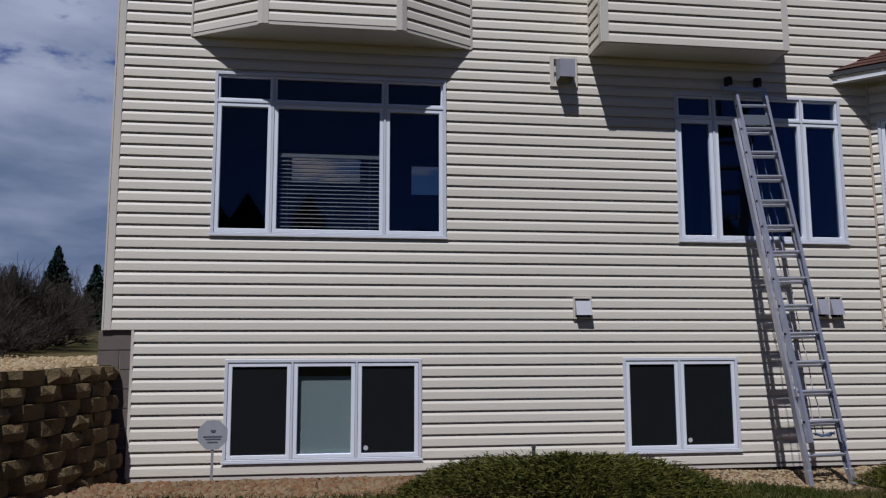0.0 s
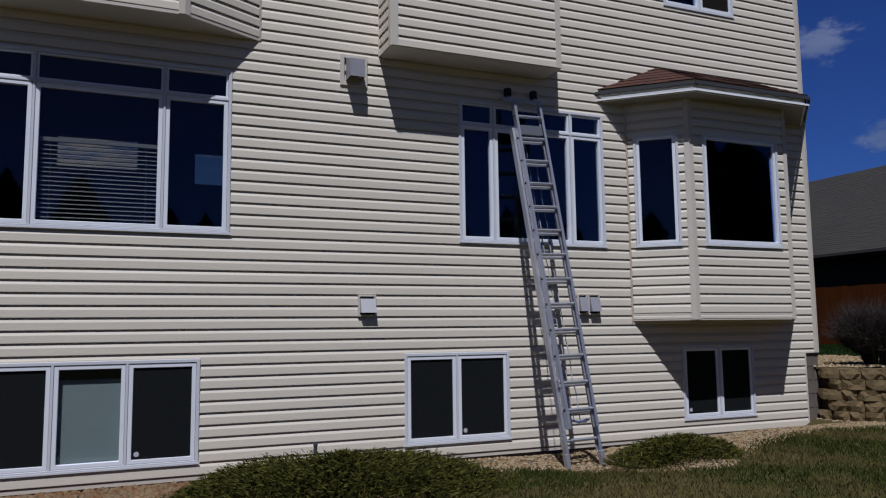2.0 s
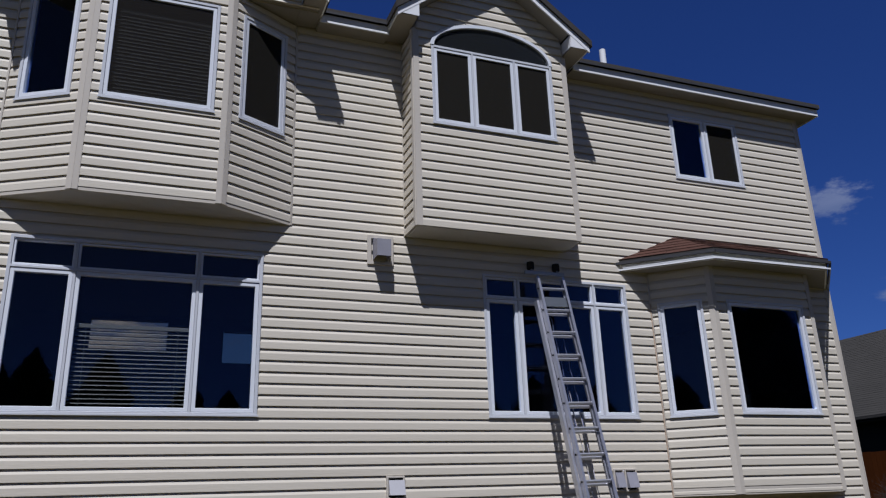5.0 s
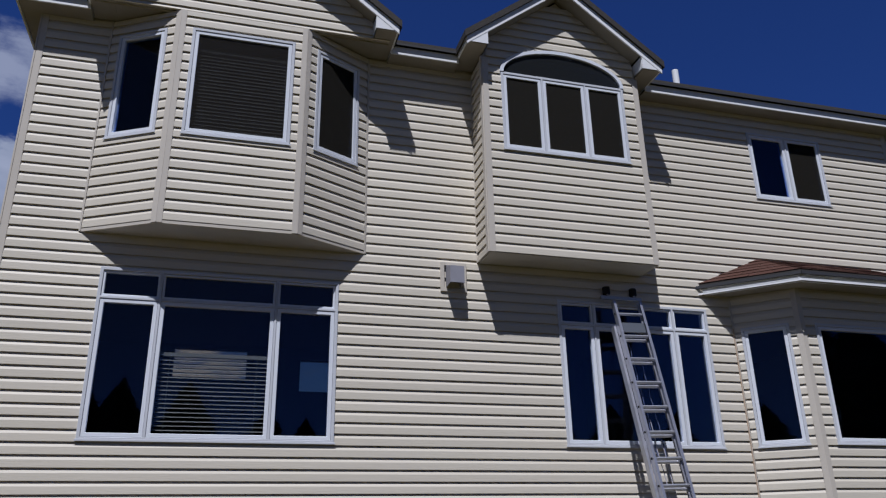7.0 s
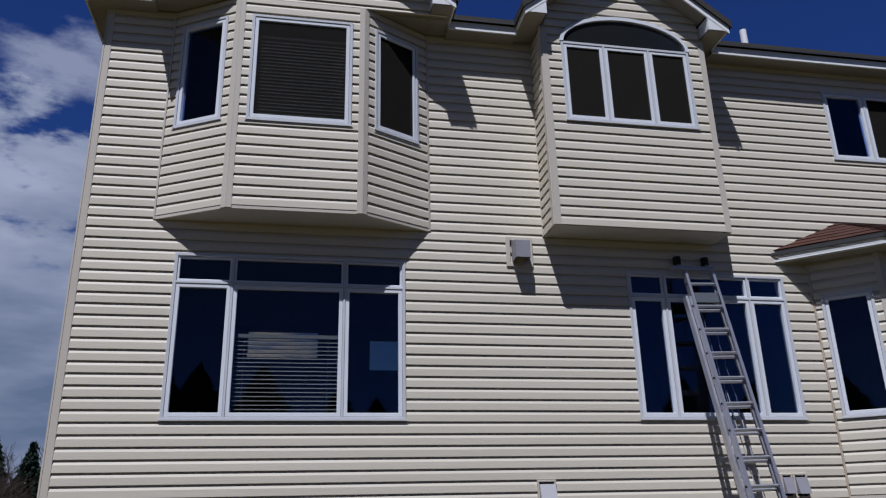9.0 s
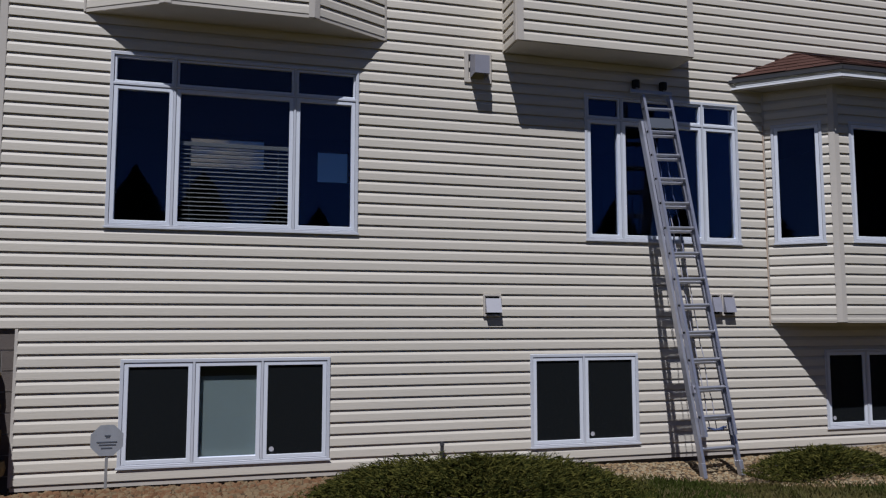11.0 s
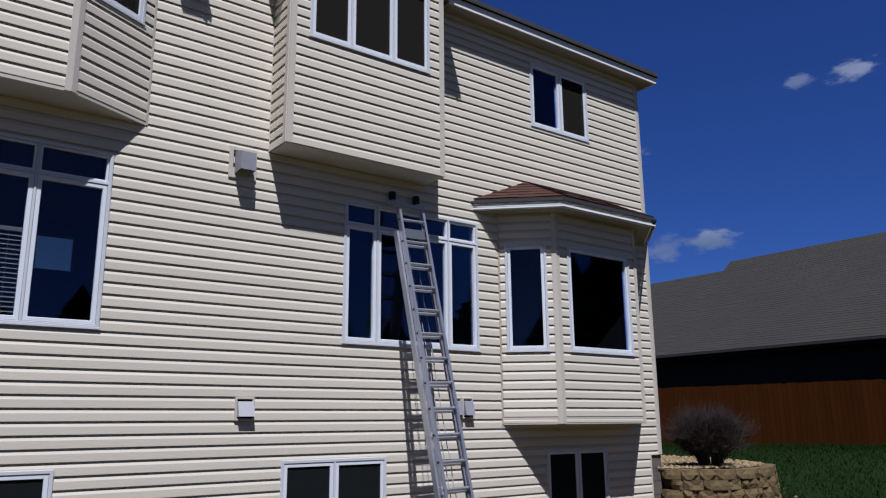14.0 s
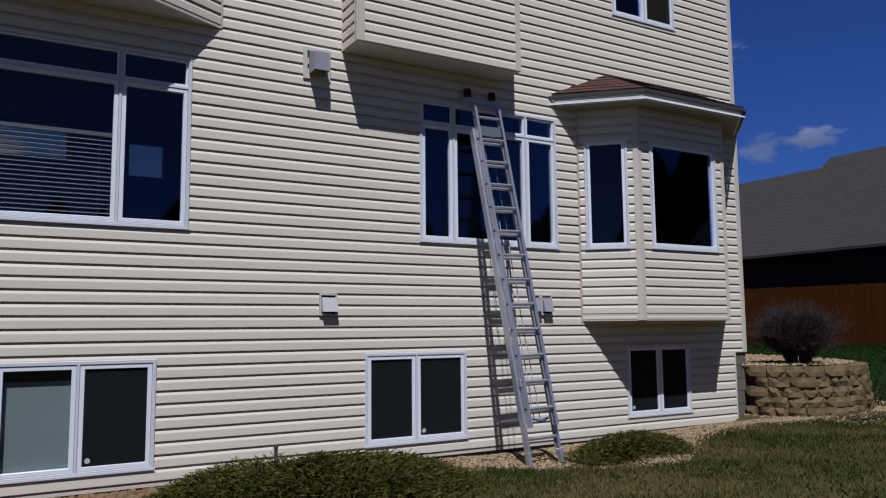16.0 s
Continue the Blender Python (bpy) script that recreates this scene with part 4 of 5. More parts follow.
# ---------------------------------------------------------------- rock mulch
def stones(name, count, pick, height, mat, size, label, seed):
    """Loose rocks, each a squashed and turned eight-cornered lump."""
    r = random.Random(seed)
    v, f = [], []
    base = [(1, 0, 0), (0.3, 0.95, 0), (-0.8, 0.6, 0), (-0.8, -0.6, 0), (0.3, -0.95, 0), (0.45, 0.2, 0.8), (-0.4, 0.3, 0.85), (0, -0.5, 0.8)]
    faces = [(0, 1, 5), (1, 6, 5), (1, 2, 6), (2, 3, 6), (3, 7, 6), (3, 4, 7), (4, 0, 7), (0, 5, 7), (5, 6, 7)]
    while count > 0:
        x, y = pick(r)
        s = size * r.uniform(0.55, 1.35)
        a = r.uniform(0, 6.28)
        ca, sa = math.cos(a) * s, math.sin(a) * s
        sy, sz = r.uniform(0.6, 0.95), r.uniform(0.6, 1.1)
        z = height(x, y) - 0.2 * s
        k = len(v)
        for bx_, by_, bz_ in base:
            bx_, by_ = bx_ * r.uniform(0.8, 1.2), by_ * sy * r.uniform(0.8, 1.2)
            v.append((x + ca * bx_ - sa * by_, y + sa * bx_ + ca * by_, z + s * sz * bz_ * r.uniform(0.8, 1.2) + (s * 0.15 if bz_ == 0 else 0)))
        f += [[k + i for i in face] for face in faces]
        count -= 1
    sh = Shape(); sh.v, sh.f = [Vector(p) for p in v], f
    return tagged(sh.make(name, mat), label, "rocks", kind="stuff")


def bed_edge(x):
    """How far the rock bed reaches from the house at x."""
    return float(np.interp(x, (-4.2, -2.4, -1.7, 0.4, 1.1, 1.8, 2.4, 3.0, 3.5, 4.0, 4.5, 4.9, 5.3, 6.0, 6.8, 7.4, 8.4, 11.5),
                           (6.0, 6.0, 6.6, 6.55, 6.10, 5.78, 5.76, 6.2, 6.8, 6.78, 6.55, 6.3, 5.88, 5.85, 6.4, 6.85, 7.0, 6.9))) + 0.05 * math.sin(3.1 * x) + 0.03 * math.sin(7.3 * x)


def pick_bed(r):
    while True:
        x = r.uniform(-4.2, 11.5)
        y = r.uniform(5.4, 7.98)
        low = bed_edge(x) if -2.4 < x < 9.6 else (bed_edge(x) if x > 0 else 6.05 + 0.25 * (x + 4.2))
        if y > low + r.uniform(-0.12, 0.05) and not inside(LEFT_AREA, x, y - 0.03) and not inside(RIGHT_AREA, x, y - 0.03):
            return x, y


def pick_bank(r):
    while True:
        x, y = r.uniform(-7, -2.5), r.uniform(3.0, 11.0)
        if inside(bank, x, y):
            return x, y


def pick_rbed(r):
    while True:
        x, y = r.uniform(9.6, 13.4), r.uniform(7.2, 11.0)
        if inside(rbank, x, y):
            return x, y


def pick_apron(r):
    s = r.uniform(0.6, 6.4)
    p, d = along(RIGHT_WALL, s)
    q = p - Vector((-d.y, d.x)) * abs(r.gauss(0, 0.38)) - Vector((-d.y, d.x)) * 0.03
    return q.x, q.y


# the soil under the rocks
sh = Shape()
prev = None
for i in range(160):
    x = -4.2 + i * 0.1
    if -2.2 <= x <= 9.7:
        e = bed_edge(x)
        cur = [(x, y, ground_z(x, y) + 0.008) for y in [e + (7.99 - e) * k / 14 for k in range(15)]]
        if prev:
            for k in range(14):
                sh.add([prev[k], cur[k], cur[k + 1], prev[k + 1]], [(0, 1, 2, 3)])
        prev = cur
tagged(sh.make("rock_bed_soil", SOIL), "brown soil under the rock mulch", "soil", kind="structure")
def pick_part(lo, hi):
    def pick(r):
        while True:
            x, y = pick_bed(r)
            if lo < x + r.gauss(0, 0.3) < hi:
                return x, y
    return pick


stones("rock_mulch", 6000, pick_part(-9, 2.2), ground_z, GRAVEL, 0.044, "tan and rust river rock mulch along the house", 3)
stones("rock_mulch", 14000, pick_part(2.2, 20), ground_z, GRAVEL_PALE, 0.026, "pale tan rock mulch round the ladder's foot", 9)
stones("rock_mulch", 8000, pick_bank, upper_left, GRAVEL_PALE, 0.036, "pale tan rock mulch above the retaining wall", 4)
stones("rock_mulch", 2200, pick_rbed, lambda x, y: 0.87, GRAVEL_PALE, 0.036, "pale tan rock mulch in the raised bed", 6)
stones("rock_mulch", 2800, pick_apron, ground_z, GRAVEL_PALE, 0.034, "pale rocks along the foot of the stone wall", 7)


# ---------------------------------------------------------------- grass, shrubs, trees
def grass(count, pick, height, seed, tall=0.06, mat=None, broad=1.0, label="short patchy lawn grass, green and straw brown"):
    r = random.Random(seed)
    v, f = [], []
    for _ in range(count):
        x, y = pick(r)
        z, a, h = height(x, y), r.uniform(0, 6.28), tall * r.uniform(0.5, 1.5)
        w, lean = 0.004 * broad * r.uniform(0.8, 1.8), h * r.uniform(0.2, 0.9)
        b = r.uniform(0, 6.28)
        k = len(v)
        dx, dy = w * math.cos(a), w * math.sin(a)
        lx_, ly_ = lean * math.cos(b), lean * math.sin(b)
        v += [(x - dx, y - dy, z - 0.005), (x + dx, y + dy, z - 0.005), (x + lx_ * 0.4 + dx * 0.7, y + ly_ * 0.4 + dy * 0.7, z + h * 0.6), (x + lx_, y + ly_, z + h)]
        f += [(k, k + 1, k + 2), (k, k + 2, k + 3)]
    sh = Shape(); sh.v, sh.f = [Vector(p) for p in v], f
    return tagged(sh.make("grass", mat or BLADE), label, "grass", kind="stuff")


def pick_lawn(r):
    while True:
        x = r.uniform(-4.5, 11.5)
        y = 7.2 - 3.8 * r.random() ** 1.3
        if y < bed_edge(x) + r.uniform(-0.05, 0.12) and not inside(LEFT_AREA, x, y):
            return x, y


def pick_side(r):
    while True:
        x, y = r.uniform(9.5, 24), r.uniform(4.0, 16)
        if not inside(RIGHT_AREA, x, y - 0.4) and x > 12.4 + 0.5 * math.sin(1.3 * y):
            return x, y


sheet("side_lawn", spaced((9.8, 40.0, 0.4)), spaced((2.0, 26.0, 0.4)), lambda x, y: ground_z(x, y) + 0.012, lambda x, y: x + 0.5 * math.sin(1.3 * y) > 12.6 and not inside(RIGHT_AREA, x, y - 0.5), SIDE_LAWN, "lush dark green side lawn")
grass(80000, pick_lawn, ground_z, 21, 0.036)
grass(60000, pick_side, ground_z, 22, 0.07, BLADE_GREEN, 1.3, "lush dark green lawn grass beyond the raised bed")


def juniper(cx, cy, rx, ry, h, count, seed, label):
    """A low spreading shrub of many fine sprays fanning out from its middle."""
    r = random.Random(seed)
    t = thing("juniper_shrub", (cx, cy, ground_z(cx, cy)), label, "shrub", group="low shrubs by the house")
    gz = ground_z(cx, cy)
    stems = Shape()
    for i in range(26):
        a = r.uniform(0, 6.28); q = r.uniform(0.4, 0.85)
        stems.tube((cx + 0.1 * rx * math.cos(a), cy + 0.1 * ry * math.sin(a), gz), (cx + q * rx * math.cos(a), cy + q * ry * math.sin(a), gz + h * 0.6), 0.012, 0.004, 5)
    stems.make("stem", BARK, t)
    v, f = [], []
    lumps = [(r.uniform(0, 6.28), r.uniform(0.0, 0.8), r.uniform(0.7, 1.25)) for _ in range(26)]
    for _ in range(count):
        a, q, hh = lumps[r.randrange(len(lumps))]
        a += r.gauss(0, 0.35); q = min(1.05, abs(q + r.gauss(0, 0.22)))
        x, y = cx + rx * q * math.cos(a), cy + ry * q * math.sin(a)
        dome = h * hh * max(0.10, 1 - q ** 4) * (0.55 + 0.45 * r.random())
        z = gz + max(0.015, dome * (1 - 0.5 * r.random() ** 3))
        out = Vector((math.cos(a) * rx, math.sin(a) * ry, 0)).normalized()
        way = (out * r.uniform(0.3, 1.0) + Vector((r.gauss(0, 0.6), r.gauss(0, 0.6), r.uniform(-0.1, 0.8)))).normalized()
        side = way.cross(Vector((r.gauss(0, 1), r.gauss(0, 1), r.gauss(0, 1)))).normalized() * r.uniform(0.0025, 0.006)
        L = r.uniform(0.03, 0.085)
        p = Vector((x, y, z))
        k = len(v)
        v += [p - way * L * 0.4 - side * 0.5, p - way * L * 0.4 + side * 0.5, p + side, p - side, p + way * L * 0.6]
        f += [(k, k + 1, k + 2, k + 3), (k + 3, k + 2, k + 4)]
    sh = Shape(); sh.v, sh.f = [Vector(p) for p in v], f
    sh.make("foliage", JUNIPER, t)


juniper(2.02, 6.44, 1.60, 1.03, 0.32, 70000, 41, "wide low juniper shrub, olive green, in the rock bed")
juniper(5.82, 6.47, 0.86, 0.55, 0.21, 30000, 42, "small low juniper shrub, olive green, beside the ladder")


def twiggy(name, at, height, width, stems, seed, label, category, r0=0.012, forks=4, mat=None, low=0.45, root=0.12):
    """A bare bush of forking twigs."""
    r = random.Random(seed)
    t = thing(name, at, label, category)
    wood, stalks = Shape(), Shape()
    base = Vector(at)

    def grow(p, d, length, rad, level):
        q = p + d * length
        (wood if level > 1 else stalks).tube(p, q, rad, rad * 0.65, 4 if level > 1 else 5)
        if level < 4:
            for _ in range(forks if level < 3 else forks - 1):
                nd = (d + Vector((r.gauss(0, 0.42), r.gauss(0, 0.42), r.gauss(0.10, 0.3)))).normalized()
                grow(p.lerp(q, r.uniform(0.5, 1.0)), nd, length * r.uniform(0.55, 0.85), rad * 0.6, level + 1)

    for _ in range(stems):
        a = r.uniform(0, 6.28)
        q = width / height * r.uniform(0.2, 1.15)
        d = Vector((math.cos(a) * q, math.sin(a) * q, r.uniform(low, 1.0))).normalized()
        grow(base + Vector((root * width * math.cos(a), root * width * math.sin(a), -0.03)), d, height * (0.36 if low > 0.4 else r.uniform(0.26, 0.36) * (0.50 + 0.5 * d.z)), r0, 1)
    stalks.make("stems", mat or TWIG, t)
    wood.make("crown", mat or TWIG, t)
    return t


twiggy("bare_bush", (10.72, 7.75, 0.87), 1.30, 0.36, 150, 51, "leafless grey-purple twiggy bush in the raised bed", "bush", r0=0.008, forks=5, low=0.35, root=0.36)


def spruce(x, y, z, h, seed, label="dark green conical spruce tree on the bank", group="trees beyond the bank", wide=0.31):
    r = random.Random(seed)
    t = thing("spruce_tree", (x, y, z), label, "tree", group=group)
    Shape().tube((x, y, z - 0.2), (x, y, z + h * 0.97), h * 0.022, 0.01, 8).make("trunk", BARK, t)
    v, f = [], []
    for _ in range(int(260 * h)):
        q = r.random() ** 0.75
        zz = z + h * (0.06 + 0.94 * q)
        reach = h * wide * (1 - q) ** 0.85 * r.uniform(0.35, 1.2) + 0.06
        a = r.uniform(0, 6.28)
        out = Vector((math.cos(a), math.sin(a), -0.22))
        side = Vector((-math.sin(a), math.cos(a), 0)) * (0.07 + 0.10 * reach)
        p0, p1 = Vector((x, y, zz)) + out * reach * 0.15, Vector((x, y, zz)) + out * reach
        for part_ in range(3):
            m0 = p0.lerp(p1, part_ / 3); m1 = p0.lerp(p1, (part_ + 1.3) / 3)
            wob = Vector((r.gauss(0, 0.05), r.gauss(0, 0.05), r.gauss(0, 0.05)))
            k = len(v)
            v += [m0 - side * (0.9 - part_ * 0.2), m0 + side * (0.9 - part_ * 0.2), m1 + wob + Vector((0, 0, 0.04))]
            f += [(k, k + 1, k + 2)]
            v += [m0 + wob, m0 + wob - Vector((0, 0, 0.18 + 0.1 * reach)), m1 - Vector((0, 0, 0.06))]
            f += [(k + 3, k + 4, k + 5)]
    sh = Shape(); sh.v, sh.f = [Vector(p) for p in v], f
    sh.make("crown", SPRUCE, t)


spruce(-13.45, 38.0, 1.9, 4.1, 61)
spruce(-11.65, 38.0, 1.9, 3.25, 62)
spruce(-10.6, 37.5, 1.9, 2.9, 63)
spruce(-17.0, 42.0, 1.9, 3.5, 64)
spruce(-14.9, 40.5, 1.9, 2.7, 65)
spruce(-12.5, 36.5, 1.8, 2.3, 66)
spruce(-15.6, 38.5, 1.8, 2.4, 67)
# the dark tree row across the yard that the panes mirror
rr = random.Random(33)
for i in range(22):
    spruce(-46 + 4.4 * i + rr.uniform(-1.5, 1.5), -42 + rr.uniform(-4, 4), -0.1, rr.uniform(10.5, 13.5), 300 + i, "dark spruce in the tree row across the yard", "tree row across the yard", 0.48)
for i in range(12):
    spruce(36 + 2.2 * i + rr.uniform(-1, 1), -24 + 1.5 * i + rr.uniform(-2, 2), -0.1, rr.uniform(13.5, 16.0), 340 + i, "tall dark spruce at the side of the yard", "tree row across the yard", 0.50)


def bare_tree(x, y, z, h, seed):
    r = random.Random(seed)
    t = thing("bare_tree", (x, y, z), "leafless grey tree on the bank", "tree", group="trees beyond the bank")
    trunk, limbs = Shape(), Shape()

    def grow(p, d, L, rad, level):
        q = p + d * L
        (trunk if level == 0 else limbs).tube(p, q, rad, rad * 0.6, 5 if level < 2 else 3)
        if level < 4:
            for _ in range(4 if level < 3 else 3):
                nd = (d + Vector((r.gauss(0, 0.45), r.gauss(0, 0.45), r.gauss(0.15, 0.25)))).normalized()
                grow(p.lerp(q, r.uniform(0.45, 1.0)), nd, L * r.uniform(0.5, 0.8), max(0.012, rad * 0.55), level + 1)

    grow(Vector((x, y, z - 0.2)), Vector((r.gauss(0, 0.08), r.gauss(0, 0.08), 1)).normalized(), h * 0.38, h * 0.018, 0)
    trunk.make("trunk", BARK, t)
    limbs.make("crown", BARK, t)


for i, (x, y, h) in enumerate(((-17.5, 39, 5.0), (-15.8, 41, 4.6), (-19.0, 42, 5.2), (-14.6, 44, 4.2), (-20.5, 38, 4.8), (-12.6, 44, 4.4), (-22.5, 41, 5.4), (-16.6, 36, 3.6), (-25, 40, 5.0))):
    bare_tree(x, y, 1.9, h, 70 + i)
for i, (x, y, h, w_) in enumerate(((-5.6, 13.6, 1.7, 1.3), (-6.6, 15.0, 1.9, 1.4), (-7.4, 14.2, 1.8, 1.4), (-6.2, 17.0, 1.7, 1.3), (-8.4, 16.5, 2.1, 1.5), (-5.0, 12.4, 0.9, 1.0), (-6.9, 12.8, 1.3, 1.5), (-5.9, 15.6, 1.3, 1.5), (-8.0, 13.2, 1.6, 1.5), (-5.3, 14.6, 1.0, 1.3), (-9.4, 14.6, 1.9, 1.6))):
    twiggy("bare_bush", (x, y, upper_left(x, y)), h, w_, 15, 90 + i, "leafless dark brush on the bank", "bush", r0=0.016, forks=4, mat=BARK)

for i, (x, y, h, w_) in enumerate(((-4.75, 10.9, 0.75, 0.9), (-5.3, 11.6, 1.2, 1.2), (-5.0, 12.8, 1.5, 1.2), (-6.0, 12.0, 1.5, 1.4), (-6.6, 11.2, 1.3, 1.3), (-5.5, 13.2, 1.8, 1.2), (-7.4, 12.2, 1.7, 1.5))):
    twiggy("bare_bush", (x, y, upper_left(x, y)), h, w_, 24, 120 + i, "dense leafless dark brush above the rock bank", "bush", r0=0.014, forks=4, mat=BARK)

# the short dark pipe stub that stands against the wall behind the wide juniper
stub = thing("pipe_stub", (2.085, 7.90, -0.05), "short dark capped pipe standing by the wall", "pipe")
Shape().tube((2.085, 7.90, -0.10), (2.085, 7.90, 0.245), 0.020, n=10).make("pipe", METAL_DARK, stub)
Shape().tube((2.085, 7.90, 0.245), (2.085, 7.90, 0.285), 0.027, 0.022, n=10).make("cap", METAL_DARK, stub)

# ---------------------------------------------------------------- fence and the house next door
fa, fb = Vector((18.9, 23.0)), Vector((23.0, 3.0))
fence = thing("fence", (20.9, 12.6, 0.85), "stained reddish brown cedar board fence", "fence", kind="structure")
FT = face_frame(fa.x, fa.y, fb.x - fa.x, fb.y - fa.y)
FL = (fb - fa).length
u, rr = 0.0, random.Random(8)
while u < FL:
    top = 2.66 + rr.uniform(-0.012, 0.012)
    Shape(FT).box(u, u + 0.136, rr.uniform(-0.004, 0.004), 0.02, 0.55, top).make("board", FENCE, fence)
    u += 0.142
for z in (1.0, 1.75, 2.45):
    Shape(FT).box(0, FL, 0.022, 0.06, z, z + 0.09).make("rail", FENCE, fence)
u = 0.0
while u < FL:
    Shape(FT).box(u, u + 0.09, 0.062, 0.15, 0.4, 2.6).make("post", FENCE, fence)
    u += 2.4

nb = thing("neighbour_house", (29.2, 14.0, 0.8), "single-storey house with a large grey-brown shingled roof", "house")
NX, NZ = 24.2, 4.11
Shape().box(NX + 0.75, 34.0, -6.0, 40.0, 0.5, 3.95).make("wall", SHADED_STUCCO, nb)
sh = Shape()
RX = 29.2
for ya, yb, rz_ in ((-8.0, 18.7, 8.41), (18.7, 42.0, 8.06)):
    slope = (rz_ - NZ) / (RX - NX)
    sh.slab([(NX, ya, NZ), (RX, ya, rz_), (RX, yb, rz_), (NX, yb, NZ)], 0.12)
    sh.slab([(RX, ya, rz_), (RX + 5, ya, NZ), (RX + 5, yb, NZ), (RX, yb, rz_)], 0.12)
nroof = sh.make("roof", SHINGLE_GREY, nb, "grey-brown shingled roof")
Shape().box(NX - 0.03, NX - 0.002, -8, 42, NZ - 0.09, NZ - 0.01).make("gutter", SHINGLE_DARK, nroof)
Shape().box(NX + 0.0, NX + 0.75, -8, 42, NZ - 0.19, NZ - 0.16).make("soffit", SHADED_STUCCO, nroof)
Shape().tube((28.0, 21.2, 6.6), (28.0, 21.2, 7.05), 0.06).make("vent_pipe", METAL_DARK, nroof)
Shape().box(RX - 0.5, RX - 0.2, 11.5, 11.8, 7.5, 8.05).make("roof_vent", METAL_DARK, nroof)
rr = random.Random(12)
for ya, yb, rz_ in ((-8.0, 18.7, 8.41), (18.7, 42.0, 8.06)):
    L = math.hypot(RX - NX, rz_ - NZ)
    d = Vector((RX - NX, 0, rz_ - NZ)).normalized(); nn = Vector((-d.z, 0, d.x))
    sh = Shape()
    k = 0
    while k * 0.145 < L - 0.05:
        y = max(ya, 4.0) + (k % 2) * 0.5
        while y < min(yb, 34.0) - 0.2:
            yy = min(yb, y + rr.uniform(0.8, 1.1))
            a, b = Vector((NX, 0, NZ)) + d * (k * 0.145), Vector((NX, 0, NZ)) + d * min(L, k * 0.145 + 0.16)
            up0, up1 = nn * rr.uniform(0.006, 0.010), nn * 0.002
            sh.add([a + up0 + Vector((0, y, 0)), a + up0 + Vector((0, yy - 0.005, 0)), b + up1 + Vector((0, yy - 0.005, 0)), b + up1 + Vector((0, y, 0)), a + Vector((0, y, 0)), a + Vector((0, yy - 0.005, 0))],
                   [(0, 3, 2, 1), (0, 1, 5, 4)])
            y = yy
        k += 1
    sh.make("shingles", SHINGLE_GREY, nroof)

# ---------------------------------------------------------------- extension ladder against the wall
LF, LT = Vector((4.874, 6.875, -0.045)), Vector((4.755, 7.88, 4.30))
ladder = thing("extension_ladder", LF, "aluminium extension ladder leaning on the siding", "ladder")
axis = (LT - LF).normalized()
across = (Vector((1, 0, 0)) - axis * axis.x).normalized()
depth = axis.cross(across) * -1
if depth.y > 0:
    depth = -depth
LM = Matrix(((across.x, axis.x, depth.x, LF.x), (across.y, axis.y, depth.y, LF.y), (across.z, axis.z, depth.z, LF.z), (0, 0, 0, 1)))
length = (LT - LF).length


def rail(u, v0, v1, w0, w1, inner):
    """A channel rail: web and two flanges, open to the inside."""
    s = Shape(LM)
    s.box(u - 0.003, u + 0.003, v0, v1, w0, w1)
    a, b = (u + 0.003, u + 0.030) if inner > 0 else (u - 0.030, u - 0.003)
    s.box(a, b, v0, v1, w0, w0 + 0.005); s.box(a, b, v0, v1, w1 - 0.005, w1)
    return s


BASE_END = length - 0.32
for s in (-1, 1):
    rail(s * 0.232, 0.10, BASE_END, -0.045, 0.032, -s).make("rail", ALU, ladder, "aluminium base rail")
    rail(s * 0.195, 0.42, length, 0.036, 0.110, -s).make("fly_rail", ALU, ladder, "aluminium fly rail")
k = 0
while 0.30 + 0.305 * k < BASE_END:
    Shape(LM).tube((-0.229, 0.30 + 0.305 * k, 0), (0.229, 0.30 + 0.305 * k, 0), 0.020, n=8).make("rung", ALU, ladder)
    k += 1
k = 0
while 0.625 + 0.305 * k < length - 0.02:
    Shape(LM).tube((-0.192, 0.625 + 0.305 * k, 0.072), (0.192, 0.625 + 0.305 * k, 0.072), 0.020, n=8).make("rung", ALU, ladder)
    for s in (-1, 1):
        Shape(LM).tube((s * 0.198, 0.625 + 0.305 * k, 0.072), (s * 0.206, 0.625 + 0.305 * k, 0.072), 0.014, n=8).make("rivet", RUBBER, ladder)
    k += 1
for s in (-1, 1):
    sh = Shape(LM).box(s * 0.228 - 0.022, s * 0.228 + 0.022, 0.0, 0.16, -0.04, 0.04)
    foot = sh.make("foot", ALU, ladder, bevel=0.006)
    Shape().box(LF.x + s * 0.228 - 0.035, LF.x + s * 0.228 + 0.035, LF.y - 0.07, LF.y + 0.07, LF.z - 0.025, LF.z - 0.003).make("rubber_pad", RUBBER, foot, bevel=0.005)
    # rung lock and the padded bumper at the top
    Shape(LM).box(s * 0.2 - 0.015, s * 0.2 + 0.015, 0.88, 0.97, 0.03, 0.08).make("rung_lock", GREY_PLASTIC, ladder, bevel=0.004)
    arm = Shape().tube(LT + Vector((-0.018 + s * 0.187, -0.03, 0.06)), (LT.x - 0.018 + s * 0.187, 7.915, LT.z + 0.17), 0.014).make("standoff_arm", ALU, ladder)
    Shape().tube((LT.x - 0.018 + s * 0.187, 7.915, LT.z + 0.135), (LT.x - 0.018 + s * 0.187, 7.915, LT.z + 0.235), 0.05, n=12).make("rubber_bumper", RUBBER, arm, "black rubber bumper", bevel=0.008)
Shape().box(LT.x - 0.33, LT.x + 0.24, LT.y - 0.05, LT.y - 0.01, LT.z + 0.05, LT.z + 0.095).make("top_bar", STEEL, ladder, "aluminium stabiliser bar", bevel=0.004)
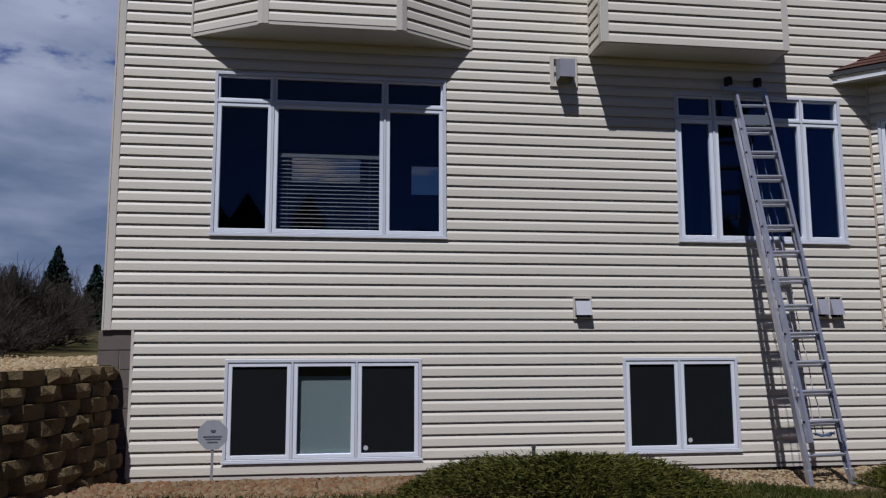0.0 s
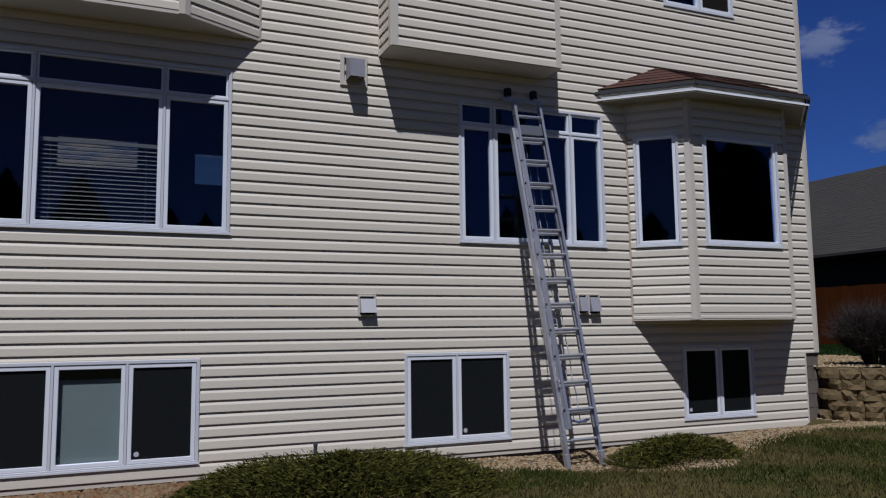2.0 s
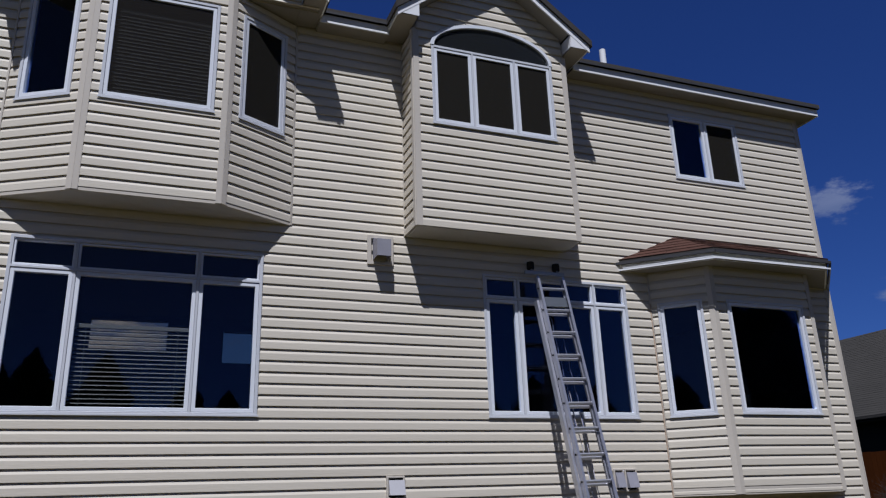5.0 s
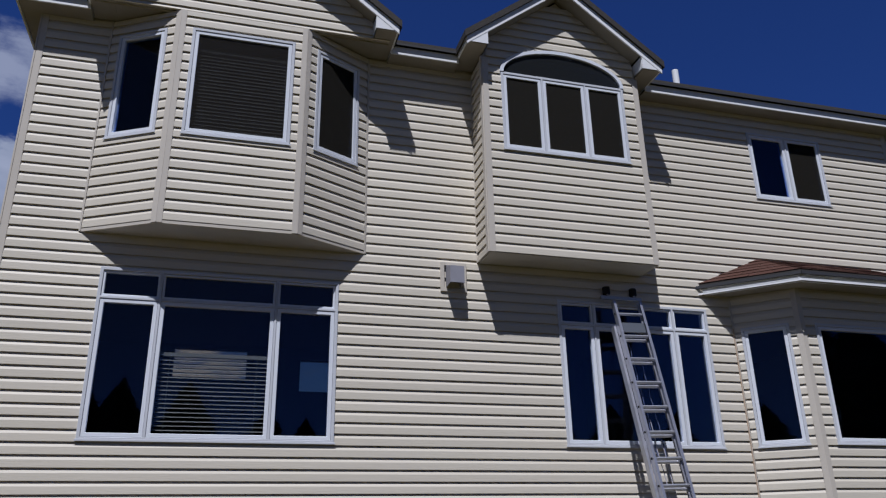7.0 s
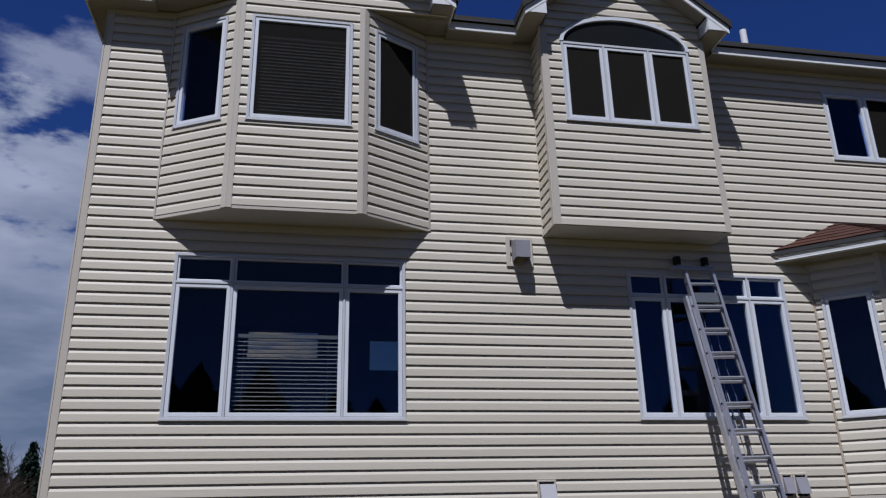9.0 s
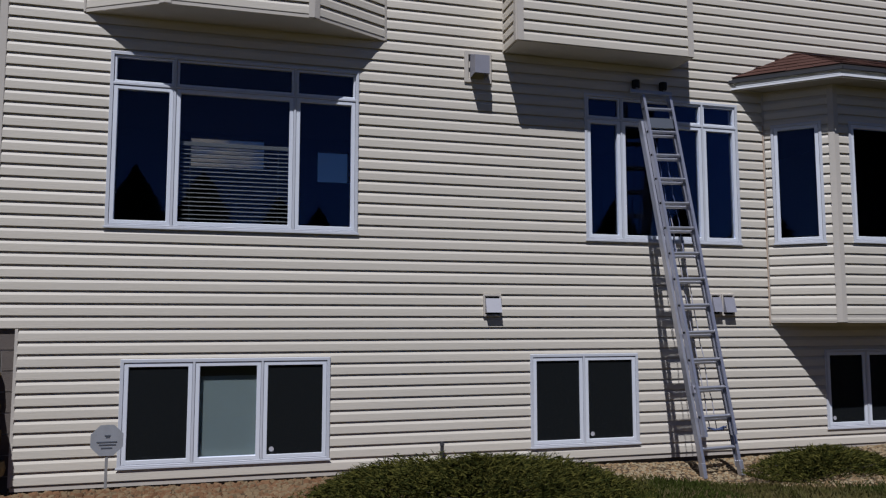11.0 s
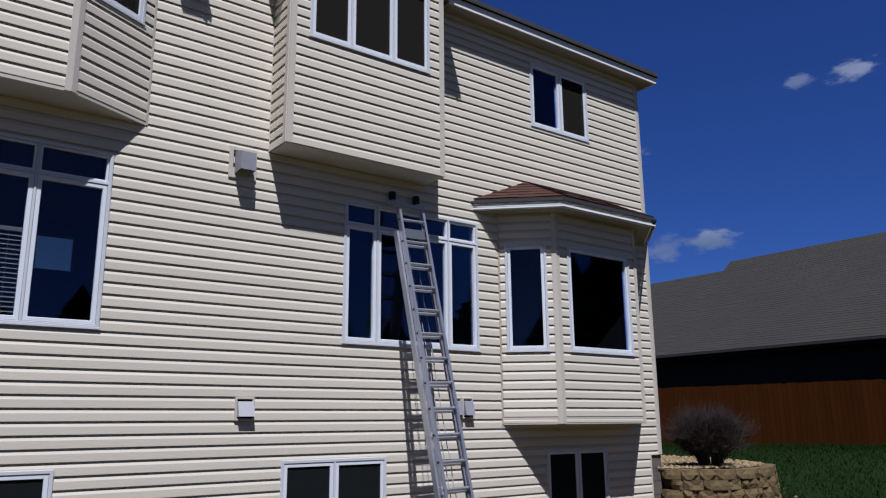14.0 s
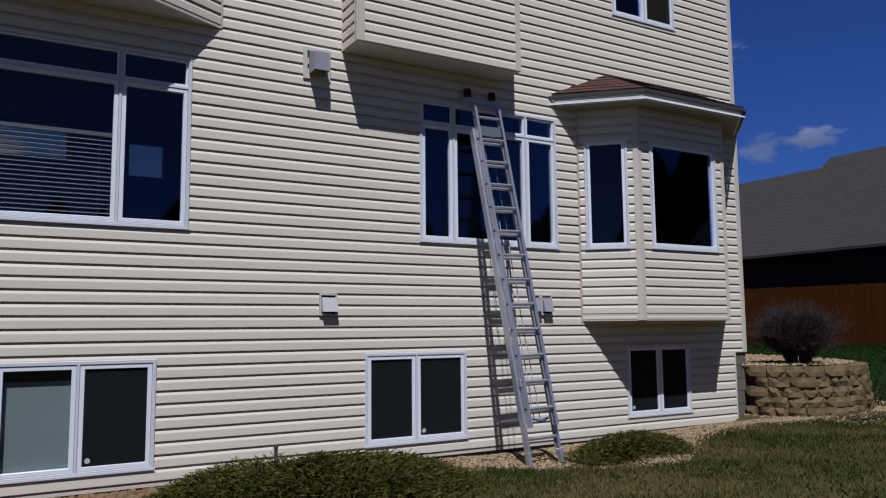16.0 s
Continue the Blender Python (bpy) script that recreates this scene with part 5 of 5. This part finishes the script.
Shape(LM).box(-0.19, 0.19, length - 0.42, length - 0.29, 0.062, 0.066).make("caution_plate", SIGN_DARK, ladder, "plain metal label plate")


def cord(points, r, mat, name, parent):
    cu = bpy.data.curves.new(name, "CURVE")
    cu.dimensions, cu.bevel_depth, cu.bevel_resolution = "3D", r, 1
    sp = cu.splines.new("POLY")
    sp.points.add(len(points) - 1)
    for p, q in zip(sp.points, points):
        p.co = (*(Vector(q) - PLACE[parent]), 1)
    cu.materials.append(mat)
    ob = new(name, cu)
    ob.parent = parent
    return ob


rr = random.Random(15)
for u, a, b, mat in ((-0.03, 0.5, 2.95, ROPE), (0.05, 0.5, 2.7, ROPE), (-0.05, 2.5, 3.95, BLUE), (0.06, 2.4, 3.7, BLUE)):
    cord([LM @ Vector((u + 0.006 * math.sin(4 * i) + rr.uniform(-0.004, 0.004), a + (b - a) * i / 14, -0.03 + rr.uniform(-0.006, 0.006))) for i in range(15)], 0.0055, mat, "rope", ladder)
cord([LM @ Vector((0.02 + 0.11 * math.cos(1.1 * i), 0.50 + 0.02 * math.sin(2.3 * i), 0.03 + 0.05 * math.sin(1.1 * i))) for i in range(16)], 0.007, BLUE, "rope", ladder)


# ---------------------------------------------------------------- vents, sign
def hood_vent(x0, x1, z0, z1, label, hood=None):
    t = thing("dryer_vent", ((x0 + x1) / 2, YW - 0.02, z0), label, "vent", group="hooded wall vents")
    plate = Shape().ring(x0, x1, z0, z1, 0.022, YW - 0.05, YW - 0.016)
    plate.make("mounting_plate", TRIM, t, bevel=0.004)
    # a black plate stands for the shaded hollow behind the hood
    Shape().box(x0 + 0.022, x1 - 0.022, YW - 0.026, YW - 0.018, z0 + 0.022, z1 - 0.022).make("opening", RUBBER, t, "black plate for the shade behind the hood")
    s = Shape()
    a, b, zt, zb = x0 + 0.024, x1 - 0.010, z1 - 0.045, z0 + 0.045
    prof = [(YW - 0.03, zt), (YW - 0.055, zt), (YW - 0.105, zb), (YW - 0.03, zb)]
    s.add([(x, y, z) for x in (a, b) for y, z in prof], [(0, 1, 5, 4), (1, 2, 6, 5), (0, 3, 2, 1), (4, 5, 6, 7)])
    s.make("hood", hood or VENT_WHITE, t, "grey plastic hood")
    return t


hood_vent(2.585, 2.80, 1.645, 1.895, "pale plastic hooded vent on the siding")
hood_vent(5.53, 5.68, 1.66, 1.93, "narrow plastic hooded vent behind the ladder", GREY_PLASTIC)
hood_vent(5.66 + 0.03, 5.87, 1.655, 1.93, "grey plastic hooded vent beside the ladder", GREY_PLASTIC)

bv = thing("boxed_vent", (2.53, YW - 0.02, 4.39), "grey boxed exhaust vent on a pale mounting block", "vent")
Shape().ring(2.37, 2.70, 4.345, 4.725, 0.05, YW - 0.045, YW - 0.016).make("mounting_plate", TRIM, bv, bevel=0.005)
# black plate in place of the shade inside the vent
Shape().box(2.42, 2.65, YW - 0.024, YW - 0.018, 4.395, 4.675).make("opening", RUBBER, bv)
s = Shape()
prof = [(YW - 0.03, 4.69), (YW - 0.10, 4.66), (YW - 0.225, 4.62), (YW - 0.225, 4.41), (YW - 0.03, 4.40)]
s.add([(x, y, z) for x in (2.44, 2.615) for y, z in prof], [(0, 1, 6, 5), (1, 2, 7, 6), (2, 3, 8, 7), (0, 4, 3, 2, 1), (5, 6, 7, 8, 9)])
hood = s.make("hood", GREY_PLASTIC, bv, "grey plastic hood", bevel=0.0)
for zz in (4.47, 4.52, 4.57, 4.61):
    Shape().box(2.443, 2.4495, YW - 0.20, YW - 0.05, zz, zz + 0.022).make("louvre", VENT_WHITE, hood)

sg = thing("yard_sign", (-1.265, 7.62, 0.04), "octagonal silver security sign on a metal stake", "sign")
scx, scz, sr = -1.265, 0.475, 0.155
Shape().box(scx - 0.012, scx + 0.012, 7.625, 7.640, 0.0, 0.62).make("stake", STEEL, sg, "galvanised stake")
s = Shape()
octo = [(scx + sr * math.cos(math.pi * (i + 0.5) / 4), scz + sr * math.sin(math.pi * (i + 0.5) / 4)) for i in range(8)]
s.add([(x, y, z) for y in (7.618, 7.624) for x, z in octo], [list(range(8)), list(range(15, 7, -1))] + [(i, 8 + i, 8 + (i + 1) % 8, (i + 1) % 8) for i in range(8)])
plate = s.make("plate", SIGN, sg, "silver octagonal plate")
for z, a, b in ((0.515, -0.02, 0.03), (0.50, -0.01, 0.025), (0.455, -0.09, 0.09), (0.43, -0.07, 0.08), (0.40, -0.05, 0.05)):
    Shape().box(scx + a, scx + b, 7.6145, 7.6175, z, z + 0.011).make("print_bar", SIGN_DARK, plate)

# black edging strip that bounds the pale rocks beside the raised bed
edge_pts = []
for i in range(22):
    p, d = along(RIGHT_WALL, 1.2 + 0.26 * i)
    q = p - Vector((-d.y, d.x)) * (0.55 + 0.06 * math.sin(1.7 * i))
    edge_pts.append((q.x, q.y, ground_z(q.x, q.y) + 0.03))
ed = thing("lawn_edging", edge_pts[0], "thin black plastic lawn edging round the raised bed", "edging")
cord(edge_pts, 0.016, EDGING, "strip", ed)
